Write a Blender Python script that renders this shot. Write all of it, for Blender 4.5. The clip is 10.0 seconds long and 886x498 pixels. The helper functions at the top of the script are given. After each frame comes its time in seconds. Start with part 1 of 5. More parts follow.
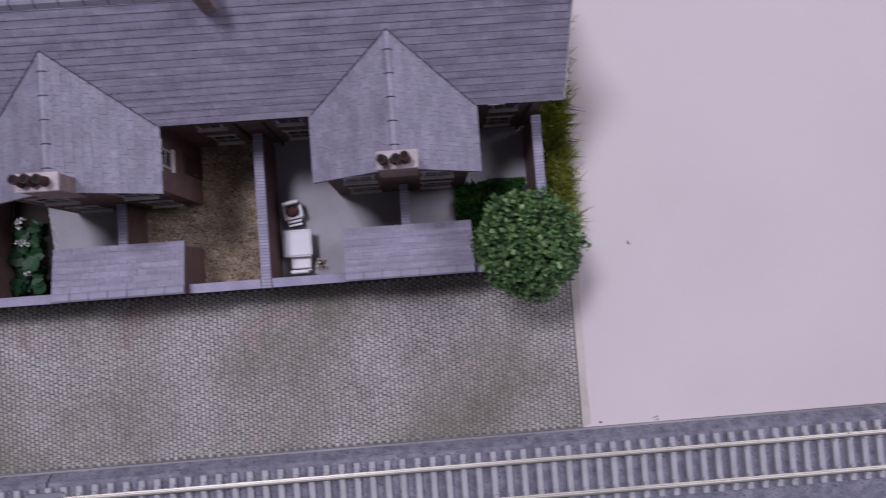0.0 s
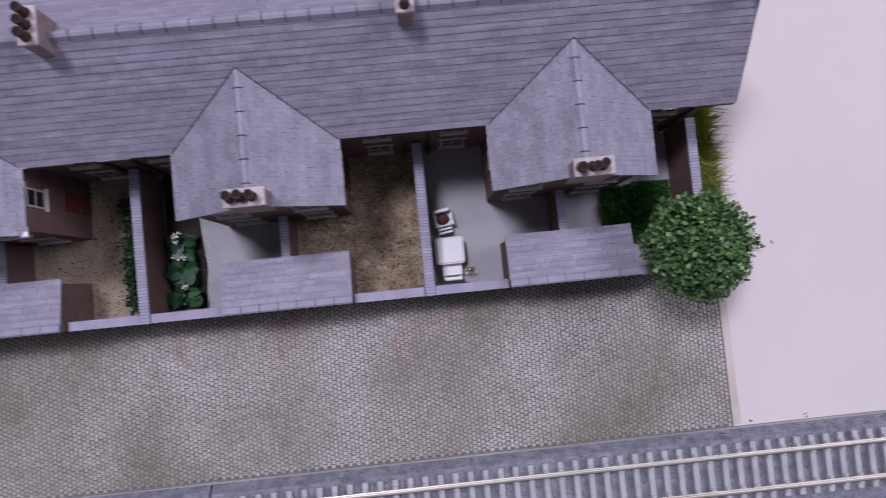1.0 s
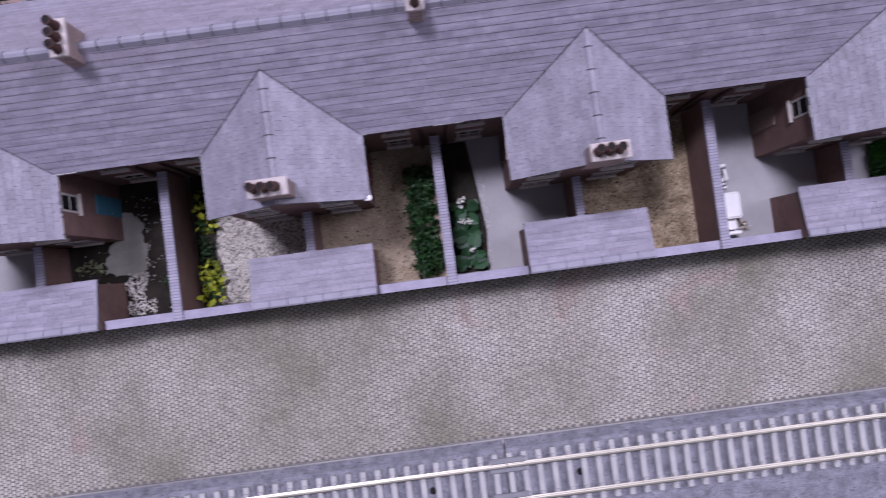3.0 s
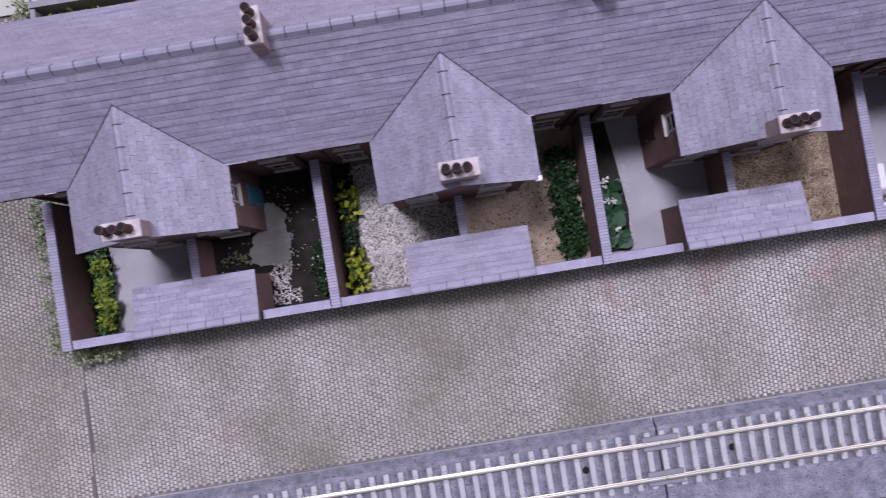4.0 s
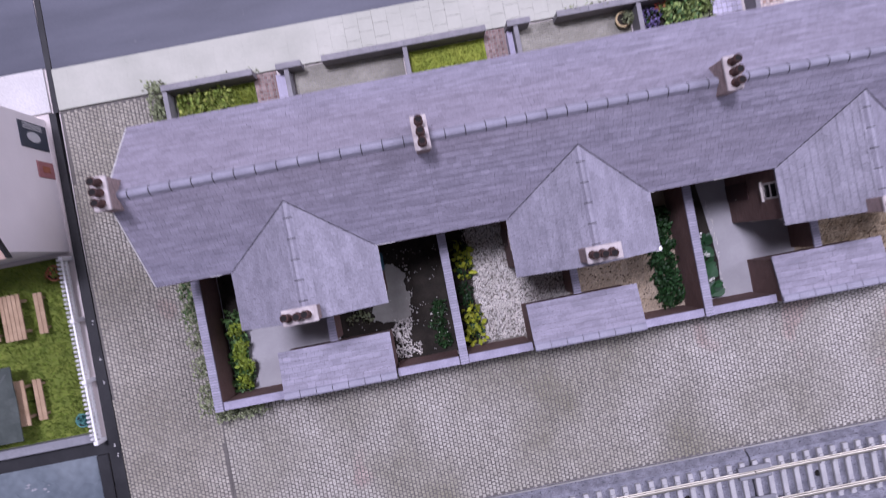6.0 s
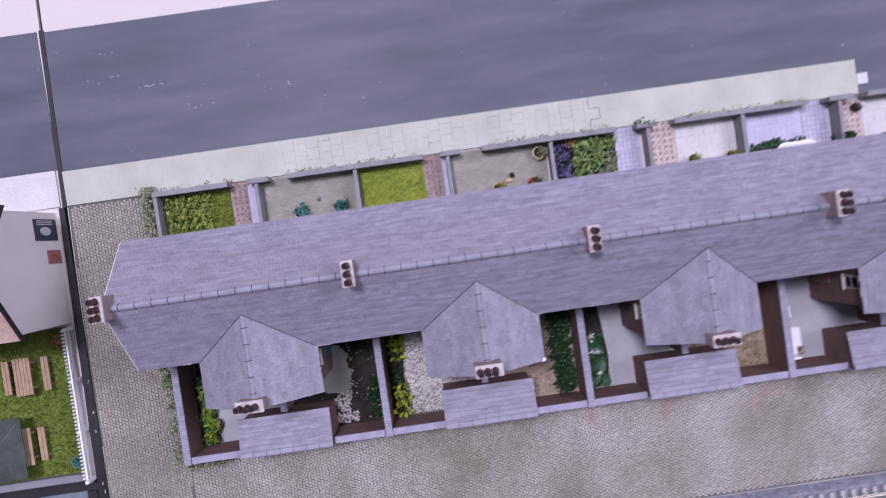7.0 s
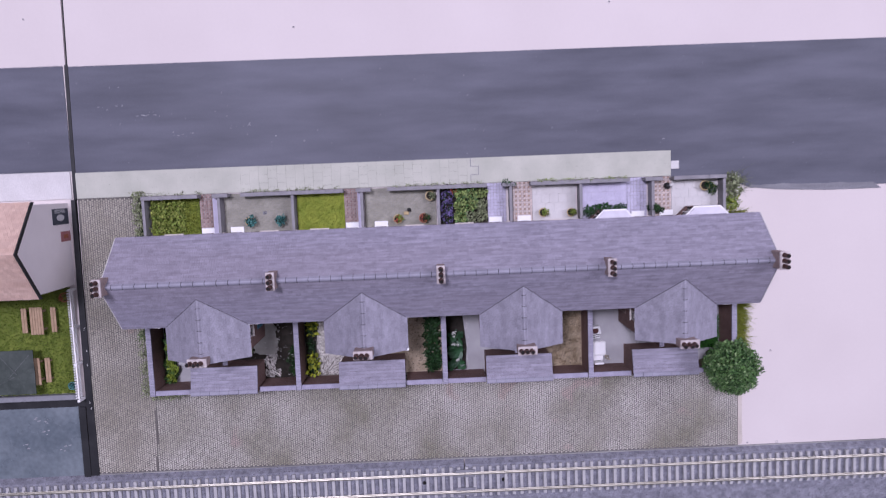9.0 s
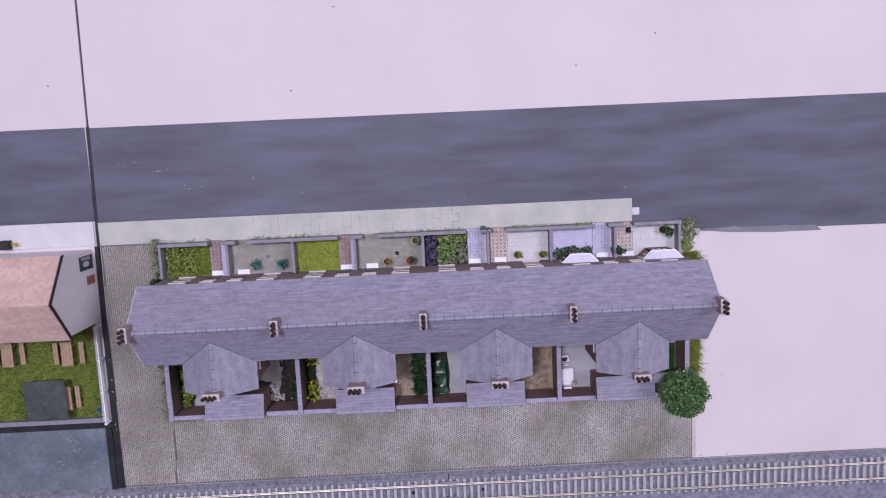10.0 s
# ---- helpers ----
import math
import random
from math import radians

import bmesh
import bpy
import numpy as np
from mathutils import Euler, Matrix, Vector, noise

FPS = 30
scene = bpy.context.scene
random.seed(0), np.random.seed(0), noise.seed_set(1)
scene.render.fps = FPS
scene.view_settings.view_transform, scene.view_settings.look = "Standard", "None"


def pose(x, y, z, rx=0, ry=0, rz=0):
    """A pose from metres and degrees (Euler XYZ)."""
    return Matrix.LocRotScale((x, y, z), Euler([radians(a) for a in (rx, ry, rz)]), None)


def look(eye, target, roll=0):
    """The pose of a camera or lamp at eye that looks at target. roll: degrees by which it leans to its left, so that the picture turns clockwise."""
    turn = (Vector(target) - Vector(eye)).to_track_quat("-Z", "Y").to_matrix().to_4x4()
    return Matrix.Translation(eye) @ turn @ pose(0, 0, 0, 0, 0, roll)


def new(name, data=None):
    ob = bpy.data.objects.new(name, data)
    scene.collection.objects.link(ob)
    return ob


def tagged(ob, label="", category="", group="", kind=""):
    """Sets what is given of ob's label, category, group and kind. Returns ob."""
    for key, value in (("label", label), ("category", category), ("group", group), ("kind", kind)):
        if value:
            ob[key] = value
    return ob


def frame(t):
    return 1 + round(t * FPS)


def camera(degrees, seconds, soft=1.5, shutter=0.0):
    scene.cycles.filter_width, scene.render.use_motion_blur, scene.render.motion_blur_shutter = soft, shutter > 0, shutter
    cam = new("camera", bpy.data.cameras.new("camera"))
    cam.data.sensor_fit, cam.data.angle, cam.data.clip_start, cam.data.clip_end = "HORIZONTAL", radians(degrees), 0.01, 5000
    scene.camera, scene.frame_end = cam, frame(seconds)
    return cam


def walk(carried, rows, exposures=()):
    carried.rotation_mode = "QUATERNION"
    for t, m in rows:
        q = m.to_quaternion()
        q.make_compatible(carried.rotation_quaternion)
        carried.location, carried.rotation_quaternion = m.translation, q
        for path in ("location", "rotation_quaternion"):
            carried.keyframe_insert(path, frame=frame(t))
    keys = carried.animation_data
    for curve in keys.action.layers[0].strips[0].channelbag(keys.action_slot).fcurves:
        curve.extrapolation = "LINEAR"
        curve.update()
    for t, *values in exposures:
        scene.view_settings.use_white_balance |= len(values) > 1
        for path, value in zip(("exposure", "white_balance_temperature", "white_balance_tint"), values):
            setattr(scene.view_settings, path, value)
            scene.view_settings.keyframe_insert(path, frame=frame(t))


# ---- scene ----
U = 0.001  # the model is written in millimetres

# seconds, eye in mm, turn in degrees (0, 0, 0 looks straight down)
PATH = [
    (0, 106.49, -2.40, 189.83, 2.63, -1.64, -4.27),
    (0.5, 86.33, 0.74, 188.67, 2.60, -1.69, -4.79),
    (1, 67.66, 1.89, 190.53, 2.81, -1.49, -5.66),
    (1.5, 48.67, 4.09, 197.72, 2.70, -1.70, -6.47),
    (2, 33.36, 2.67, 197.07, 2.51, -2.03, -6.92),
    (2.5, 15.57, 0.97, 195.96, 2.26, -0.83, -7.13),
    (3, -1.97, 1.97, 194.77, 1.95, 0.07, -7.51),
    (3.2, -12.46, 2.73, 194.26, 1.76, -0.29, -7.76),
    (4.3, -46.63, 6.12, 195.56, 1.21, 0.64, -9.71),
    (4.5, -51.53, 7.61, 195.50, 1.02, 0.43, -9.99),
    (5, -65.20, 8.26, 196.50, 1.11, 0.16, -10.33),
    (5.2, -70.98, 9.16, 196.47, 1.14, 0.12, -10.46),
    (6.3, -72.26, 42.09, 226.00, -0.41, -1.15, -11.02),
    (6.5, -65.20, 48.74, 236.21, -0.70, -1.18, -10.85),
    (7, -44.37, 64.20, 255.78, -1.22, -0.66, -8.15),
    (7.5, -29.32, 73.95, 284.48, -1.97, -0.50, -4.80),
    (8, -18.43, 79.83, 308.85, -2.80, -0.62, -2.86),
    (8.5, -9.92, 82.98, 330.40, -4.95, -0.79, -2.16),
    (9, -4.19, 95.51, 345.47, -5.63, -1.15, -2.22),
    (9.5, 4.03, 115.16, 362.95, -6.41, -1.17, -2.51),
    (10, 6.04, 135.24, 381.37, -7.94, -1.04, -2.59),
]
cam = camera(63.61, 10.0, soft=1.1, shutter=0.5)
EXPOSURES = [(0.0, -1.38, 5660, 30), (1.0, -1.11, 5640, 29), (2.0, -0.90, 5610, 29), (2.5, -0.79, 5610, 31), (4.5, -0.71, 5620, 33), (6.5, -0.66, 5560, 33),
             (7.0, -0.76, 5560, 33), (8.0, -0.87, 5540, 33), (9.0, -0.94, 5580, 33), (10.0, -1.03, 5600, 33)]
walk(cam, [(t, pose(U * x, U * y, U * z, rx, ry, rz)) for t, x, y, z, rx, ry, rz in PATH], EXPOSURES)

# ---- light: a room lit by a ceiling lamp, plus an added east fill ----
world = bpy.data.worlds.new("room")
scene.world = world
world.use_nodes = True
world.node_tree.nodes["Background"].inputs[0].default_value = (0.95, 0.95, 1.0, 1)
world.node_tree.nodes["Background"].inputs[1].default_value = 0.285


def area_lamp(name, at, target, size, power, colour):
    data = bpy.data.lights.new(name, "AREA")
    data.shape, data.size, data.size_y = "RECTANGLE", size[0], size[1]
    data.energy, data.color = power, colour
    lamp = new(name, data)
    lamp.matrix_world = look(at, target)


area_lamp("ceiling_lamp", (-0.29, 0.42, 1.46), (0.0, 0.03, 0.0), (0.32, 0.22), 34.5, (1.0, 0.97, 0.95))
# unseen fill lamp, added to brighten the east-facing walls
area_lamp("east_fill_lamp", (1.0, 0.42, 1.22), (0.0, 0.04, 0.0), (0.8, 0.6), 24.5, (1.0, 0.97, 0.96))


# ---- materials ----
def rgb(c):
    return (*c, 1.0)


def mat(name, c1, c2, s=6.0, s2=0.5, rough=0.8, bump=0.15, rnd="", var=0.25, metal=0.0, spec=0.3, contrast=0.5, speck=None, brick=None, coat=0.0, fine=0.35, streak=1.0, streak_y=1.0, broad=0.0):
    """Two-scale procedural surface. s, s2: size in mm of stains and grain. rnd: island or object, for piece to piece change.
    fine: strength of the grain. streak: how far stains run along x (streak_y: along y). broad: strength of a brownish weathering over tens of mm. speck: (colour, size mm, threshold). brick: (width mm, row mm, mortar colour)."""
    m = bpy.data.materials.new(name)
    m.use_nodes = True
    nt = m.node_tree
    N, L = nt.nodes, nt.links
    bsdf = N["Principled BSDF"]
    bsdf.inputs["Roughness"].default_value = rough
    bsdf.inputs["Metallic"].default_value = metal
    bsdf.inputs["Specular IOR Level"].default_value = spec
    bsdf.inputs["Coat Weight"].default_value = coat
    geo = N.new("ShaderNodeNewGeometry")

    stretched = N.new("ShaderNodeVectorMath")
    stretched.operation = "MULTIPLY"
    stretched.inputs[1].default_value = (1.0 / streak, 1.0 / streak_y, 1.0)
    L.new(geo.outputs["Position"], stretched.inputs[0])

    def nz(size, detail=4.0, along=False):
        n = N.new("ShaderNodeTexNoise")
        n.inputs["Scale"].default_value = 1.0 / (size * U)
        n.inputs["Detail"].default_value = detail
        L.new(stretched.outputs[0] if along else geo.outputs["Position"], n.inputs["Vector"])
        return n

    def ramp(src, lo, hi):
        r = N.new("ShaderNodeMapRange")
        r.inputs["From Min"].default_value, r.inputs["From Max"].default_value = lo, hi
        L.new(src, r.inputs["Value"])
        return r.outputs["Result"]

    def mix(fac, a, b, kind="MIX"):
        x = N.new("ShaderNodeMix")
        x.data_type, x.blend_type = "RGBA", kind
        if isinstance(fac, float):
            x.inputs[0].default_value = fac
        else:
            L.new(fac, x.inputs[0])
        for slot, v in ((6, a), (7, b)):
            if isinstance(v, tuple):
                x.inputs[slot].default_value = rgb(v)
            else:
                L.new(v, x.inputs[slot])
        return x.outputs[2]

    stain, grain = nz(s, 4.0, True), nz(s2, 3.0)
    col = mix(ramp(stain.outputs["Fac"], 0.5 - 0.5 * (1 - contrast), 0.5 + 0.5 * (1 - contrast)), c1, c2)
    if brick:
        sep, comb, add = N.new("ShaderNodeSeparateXYZ"), N.new("ShaderNodeCombineXYZ"), N.new("ShaderNodeMath")
        L.new(geo.outputs["Position"], sep.inputs[0])
        L.new(sep.outputs["X"], add.inputs[0])
        L.new(sep.outputs["Y"], add.inputs[1])
        L.new(add.outputs[0], comb.inputs["X"])
        L.new(sep.outputs["Z"], comb.inputs["Y"])
        bt = N.new("ShaderNodeTexBrick")
        L.new(comb.outputs[0], bt.inputs["Vector"])
        bt.inputs["Scale"].default_value = 1.0 / U
        bt.inputs["Brick Width"].default_value, bt.inputs["Row Height"].default_value = brick[0], brick[1]
        bt.inputs["Mortar Size"].default_value = 0.06 * brick[1]
        L.new(col, bt.inputs["Color1"])
        L.new(mix(0.35, col, (0.05, 0.03, 0.03)), bt.inputs["Color2"])
        bt.inputs["Mortar"].default_value = rgb(brick[2])
        col = bt.outputs["Color"]
    if speck:
        sp = nz(speck[1], 2.0)
        col = mix(ramp(sp.outputs["Fac"], speck[2], speck[2] + 0.05), col, speck[0])
    if rnd:
        if rnd == "object":
            src = N.new("ShaderNodeObjectInfo").outputs["Random"]
        else:
            src = geo.outputs["Random Per Island"]
        hsv = N.new("ShaderNodeHueSaturation")
        L.new(col, hsv.inputs["Color"])
        L.new(ramp2(nt, src, 1 - var, 1 + var), hsv.inputs["Value"])
        col = hsv.outputs["Color"]
    if broad:
        col = mix(ramp(nz(38.0, 3.0, True).outputs["Fac"], 0.42, 0.68), col, mix(float(broad), col, (0.24, 0.19, 0.20)))
    g = ramp(grain.outputs["Fac"], 0.25, 0.75)
    col = mix(float(fine), col, mix(g, (0.35, 0.35, 0.35), (1.0, 1.0, 1.0)), "MULTIPLY")
    L.new(col, bsdf.inputs["Base Color"])
    if bump:
        b = N.new("ShaderNodeBump")
        b.inputs["Strength"].default_value = min(1.0, bump * 2)
        b.inputs["Distance"].default_value = bump * s2 * U
        L.new(grain.outputs["Fac"], b.inputs["Height"])
        L.new(b.outputs["Normal"], bsdf.inputs["Normal"])
    rr = N.new("ShaderNodeMapRange")
    rr.inputs["To Min"].default_value, rr.inputs["To Max"].default_value = max(0.03, rough - 0.08), min(1.0, rough + 0.08)
    L.new(stain.outputs["Fac"], rr.inputs["Value"])
    L.new(rr.outputs["Result"], bsdf.inputs["Roughness"])
    return m


def ramp2(nt, src, lo, hi):
    r = nt.nodes.new("ShaderNodeMapRange")
    r.inputs["To Min"].default_value, r.inputs["To Max"].default_value = lo, hi
    nt.links.new(src, r.inputs["Value"])
    return r.outputs["Result"]


M_BOARD = mat("board_paint", (0.565, 0.508, 0.482), (0.62, 0.562, 0.534), s=60, s2=1.5, rough=0.75, bump=0.02, spec=0.25, fine=0.03)
M_ROAD = mat("road_paint", (0.06, 0.063, 0.082), (0.125, 0.128, 0.158), s=11, s2=0.6, rough=0.55, bump=0.1, contrast=0.55, fine=0.14, streak=5.0, speck=((0.17, 0.172, 0.195), 2.2, 0.73))
M_BLACK = mat("black_edge", (0.012, 0.012, 0.014), (0.03, 0.03, 0.032), s=8, s2=0.8, rough=0.5, bump=0.1)
# speck paints white flecks for the reflections on the gloss
M_POOL = mat("grey_gloss_board", (0.11, 0.135, 0.155), (0.18, 0.21, 0.23), s=16, s2=2, rough=0.28, bump=0.03, contrast=0.6, spec=0.5, speck=((0.6, 0.62, 0.64), 4.0, 0.74))
M_PAVE = mat("paving_slab", (0.395, 0.40, 0.335), (0.505, 0.503, 0.43), s=14, s2=0.7, rough=0.85, rnd="object", var=0.02, fine=0.1)
M_PJOINT = mat("paving_joint", (0.13, 0.135, 0.11), (0.22, 0.22, 0.185), s=8, s2=0.5, rough=0.9)
M_SHEET = mat("roof_sheet", (0.13, 0.125, 0.14), (0.18, 0.17, 0.19), s=6, s2=0.5, rough=0.8)
M_TURFY = mat("turf_yellow", (0.20, 0.26, 0.03), (0.33, 0.37, 0.055), s=4, s2=0.4, rough=0.9, bump=0.6)
M_JOINT = mat("joint_grey", (0.29, 0.28, 0.27), (0.38, 0.37, 0.36), s=5, s2=0.5, rough=0.9)
M_PALEJOINT = mat("pale_joint", (0.42, 0.405, 0.42), (0.50, 0.485, 0.50), s=5, s2=0.5, rough=0.9)
M_COBJOINT = mat("cobble_joint", (0.125, 0.115, 0.105), (0.18, 0.166, 0.15), s=14, s2=0.5, rough=0.9)
M_COB = mat("cobble", (0.255, 0.243, 0.175), (0.525, 0.50, 0.45), s=34, s2=0.6, rough=0.7, rnd="island", var=0.13, contrast=0.68, fine=0.2, speck=((0.42, 0.345, 0.30), 22.0, 0.63))
M_COBW = mat("cobble_tan", (0.27, 0.25, 0.19), (0.50, 0.47, 0.405), s=30, s2=0.6, rough=0.7, rnd="island", var=0.13, contrast=0.6, fine=0.2, speck=((0.36, 0.30, 0.25), 22.0, 0.64))
M_SLATE = mat("slate", (0.213, 0.20, 0.247), (0.36, 0.34, 0.413), s=1.2, s2=0.45, rough=0.55, rnd="island", var=0.105, bump=0.25, fine=0.4, streak=9.0, contrast=0.5, broad=0.22)
M_SLATE_OB = mat("slate_single", (0.213, 0.20, 0.247), (0.36, 0.34, 0.413), s=1.2, s2=0.45, rough=0.55, rnd="object", var=0.085, bump=0.25, fine=0.4, streak=9.0, contrast=0.5, broad=0.22)
M_SLATE_W = mat("wing_slate", (0.242, 0.23, 0.272), (0.348, 0.333, 0.39), s=3, s2=0.5, rough=0.55, rnd="object", var=0.085, bump=0.25, fine=0.5, streak_y=3.0, contrast=0.5)
M_RIDGE = mat("ridge_tile", (0.24, 0.232, 0.28), (0.33, 0.32, 0.38), s=5, s2=0.4, rough=0.6, rnd="island", var=0.12, fine=0.3)
M_SEAM = mat("dark_joint", (0.05, 0.048, 0.055), (0.09, 0.085, 0.1), s=2, s2=0.3, rough=0.9)
M_BRICK = mat("red_brick", (0.165, 0.097, 0.081), (0.25, 0.152, 0.128), s=7, s2=0.4, rough=0.85, brick=(1.5, 0.5, (0.22, 0.16, 0.145)))
M_FRONT = mat("tan_brick", (0.24, 0.185, 0.155), (0.34, 0.27, 0.23), s=7, s2=0.4, rough=0.85, brick=(1.5, 0.5, (0.3, 0.26, 0.24)))
M_COPE = mat("coping", (0.31, 0.29, 0.37), (0.42, 0.395, 0.49), s=4, s2=0.4, rough=0.75, rnd="island", var=0.12, fine=0.4)
M_CHIM = mat("chimney_brick", (0.34, 0.245, 0.225), (0.45, 0.34, 0.315), s=4, s2=0.4, rough=0.85, brick=(1.4, 0.5, (0.3, 0.26, 0.24)))
M_CAP = mat("chimney_cap", (0.42, 0.36, 0.345), (0.62, 0.56, 0.54), s=2.5, s2=0.4, rough=0.8)
M_SILL = mat("cream_stone", (0.50, 0.45, 0.41), (0.62, 0.57, 0.52), s=2.5, s2=0.4, rough=0.8, fine=0.15)
M_FRAME = mat("cream_frame", (0.40, 0.365, 0.34), (0.50, 0.46, 0.43), s=2.5, s2=0.4, rough=0.7, fine=0.1)
M_POT = mat("chimney_pot", (0.055, 0.026, 0.022), (0.10, 0.05, 0.04), s=1.5, s2=0.3, rough=0.7)
# flat black for discs and bars standing in for shaded holes
M_HOLE = mat("hole_black", (0.012, 0.01, 0.01), (0.02, 0.018, 0.018), s=1, s2=0.3, rough=0.95)
M_WHITE = mat("white_paint", (0.78, 0.77, 0.76), (0.84, 0.83, 0.82), s=4, s2=0.5, rough=0.5, bump=0.04, fine=0.08)
M_CARD = mat("pale_card_edge", (0.5, 0.48, 0.47), (0.76, 0.74, 0.72), s=3, s2=0.4, rough=0.8)
M_GLASS = mat("dark_window", (0.012, 0.013, 0.016), (0.022, 0.024, 0.028), s=4, s2=1, rough=0.12, bump=0, spec=0.5)
M_BLUE = mat("blue_door", (0.05, 0.17, 0.24), (0.07, 0.22, 0.3), s=3, s2=0.4, rough=0.5)
M_DKDOOR = mat("dark_door", (0.06, 0.03, 0.03), (0.09, 0.045, 0.04), s=3, s2=0.4, rough=0.5)
M_REDDOOR = mat("red_door", (0.14, 0.035, 0.035), (0.19, 0.055, 0.05), s=3, s2=0.4, rough=0.5)
M_TANDOOR = mat("tan_door", (0.23, 0.16, 0.13), (0.31, 0.22, 0.18), s=3, s2=0.4, rough=0.6)
M_CONC = mat("yard_concrete", (0.33, 0.32, 0.33), (0.42, 0.41, 0.415), s=9, s2=0.5, rough=0.85, fine=0.1)
M_SOIL = mat("soil", (0.014, 0.012, 0.009), (0.042, 0.035, 0.027), s=4, s2=0.5, rough=0.95, bump=0.6)
M_TAN = mat("tan_grit", (0.25, 0.19, 0.115), (0.42, 0.34, 0.23), s=3, s2=0.5, rough=0.95, bump=0.7, contrast=0.7)
M_TANP = mat("pale_tan_grit", (0.33, 0.265, 0.185), (0.47, 0.39, 0.29), s=4, s2=0.5, rough=0.95, bump=0.6)
M_TANG = mat("tan_grain", (0.27, 0.205, 0.125), (0.55, 0.46, 0.33), s=3, s2=0.4, rough=0.9, rnd="island", var=0.5)
M_WGRAV = mat("white_grain", (0.58, 0.55, 0.50), (0.78, 0.75, 0.70), s=3, s2=0.4, rough=0.85, rnd="island", var=0.3)
M_GRASS = mat("grass_green", (0.105, 0.165, 0.018), (0.21, 0.275, 0.04), s=5, s2=0.5, rough=0.8, rnd="island", var=0.35)
M_GRASSY = mat("grass_yellow", (0.21, 0.275, 0.03), (0.37, 0.41, 0.06), s=4, s2=0.5, rough=0.8, rnd="island", var=0.3)
M_GRASST = mat("grass_tall", (0.25, 0.31, 0.04), (0.48, 0.51, 0.10), s=5, s2=0.5, rough=0.8, rnd="island", var=0.35)
M_TURF = mat("turf", (0.10, 0.14, 0.02), (0.20, 0.24, 0.04), s=4, s2=0.4, rough=0.9, bump=0.6)
M_LEAF = mat("leaf_green", (0.032, 0.092, 0.024), (0.13, 0.235, 0.07), s=3, s2=0.4, rough=0.5, rnd="island", var=0.5)
M_LEAFP = mat("leaf_sage", (0.15, 0.25, 0.09), (0.28, 0.38, 0.17), s=3, s2=0.4, rough=0.5, rnd="island", var=0.35)
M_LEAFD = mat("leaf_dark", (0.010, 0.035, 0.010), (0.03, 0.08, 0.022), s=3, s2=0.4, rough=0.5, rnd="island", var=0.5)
M_LEAFB = mat("leaf_broad", (0.013, 0.058, 0.015), (0.04, 0.115, 0.03), s=3, s2=0.4, rough=0.45, rnd="island", var=0.4)
M_LEAFR = mat("leaf_round", (0.012, 0.052, 0.018), (0.035, 0.105, 0.04), s=3, s2=0.4, rough=0.45, rnd="island", var=0.4)
M_LEAFY = mat("leaf_lime", (0.20, 0.26, 0.015), (0.42, 0.44, 0.03), s=3, s2=0.4, rough=0.6, rnd="island", var=0.4)
M_LEAFL = mat("leaf_soft_lime", (0.15, 0.23, 0.02), (0.29, 0.36, 0.035), s=3, s2=0.4, rough=0.6, rnd="island", var=0.3)
M_LEAFO = mat("leaf_olive_lime", (0.17, 0.21, 0.03), (0.33, 0.36, 0.085), s=3, s2=0.4, rough=0.6, rnd="island", var=0.35)
M_LEAFF = mat("leaf_fresh", (0.14, 0.21, 0.05), (0.31, 0.385, 0.13), s=3, s2=0.4, rough=0.55, rnd="island", var=0.4)
M_LEAFG = mat("leaf_grey_green", (0.14, 0.17, 0.08), (0.32, 0.35, 0.20), s=3, s2=0.4, rough=0.7, rnd="island", var=0.45)
M_LEAFM = mat("leaf_mid", (0.115, 0.175, 0.025), (0.26, 0.33, 0.06), s=3, s2=0.4, rough=0.6, rnd="island", var=0.45)
M_LEAFT = mat("leaf_teal", (0.03, 0.11, 0.10), (0.08, 0.22, 0.20), s=2, s2=0.4, rough=0.6, rnd="island", var=0.45)
M_PURPLE = mat("purple_flower", (0.07, 0.055, 0.14), (0.19, 0.145, 0.33), s=2, s2=0.4, rough=0.7, rnd="island", var=0.5)
M_REDF = mat("red_flower", (0.30, 0.05, 0.04), (0.5, 0.12, 0.07), s=2, s2=0.4, rough=0.7, rnd="island", var=0.4)
M_WHF = mat("white_flower", (0.7, 0.7, 0.62), (0.8, 0.8, 0.75), s=2, s2=0.4, rough=0.7)
M_YELF = mat("yellow_flower", (0.6, 0.4, 0.04), (0.7, 0.5, 0.08), s=2, s2=0.4, rough=0.7)
M_TRUNK = mat("bark", (0.06, 0.04, 0.025), (0.12, 0.08, 0.05), s=2, s2=0.4, rough=0.9, bump=0.5)
M_TUB = mat("tan_tub", (0.42, 0.31, 0.15), (0.55, 0.43, 0.24), s=2, s2=0.4, rough=0.7)
M_TERRA = mat("terracotta", (0.28, 0.09, 0.05), (0.38, 0.15, 0.08), s=2, s2=0.4, rough=0.8)
M_REDPATH = mat("red_path_tile", (0.31, 0.215, 0.19), (0.39, 0.29, 0.26), s=3, s2=0.4, rough=0.8, rnd="island", var=0.2)
M_TANPATH = mat("tan_path_tile", (0.54, 0.44, 0.39), (0.66, 0.56, 0.51), s=3, s2=0.4, rough=0.8, rnd="island", var=0.15)
M_LILAC = mat("lilac_slab", (0.46, 0.43, 0.55), (0.56, 0.53, 0.65), s=4, s2=0.4, rough=0.75, rnd="island", var=0.08)
M_PALE = mat("pale_slab", (0.56, 0.54, 0.52), (0.65, 0.63, 0.61), s=8, s2=0.5, rough=0.8, rnd="island", var=0.06)
M_LEAD = mat("pale_lead", (0.56, 0.54, 0.60), (0.66, 0.64, 0.70), s=4, s2=0.5, rough=0.6, fine=0.1)
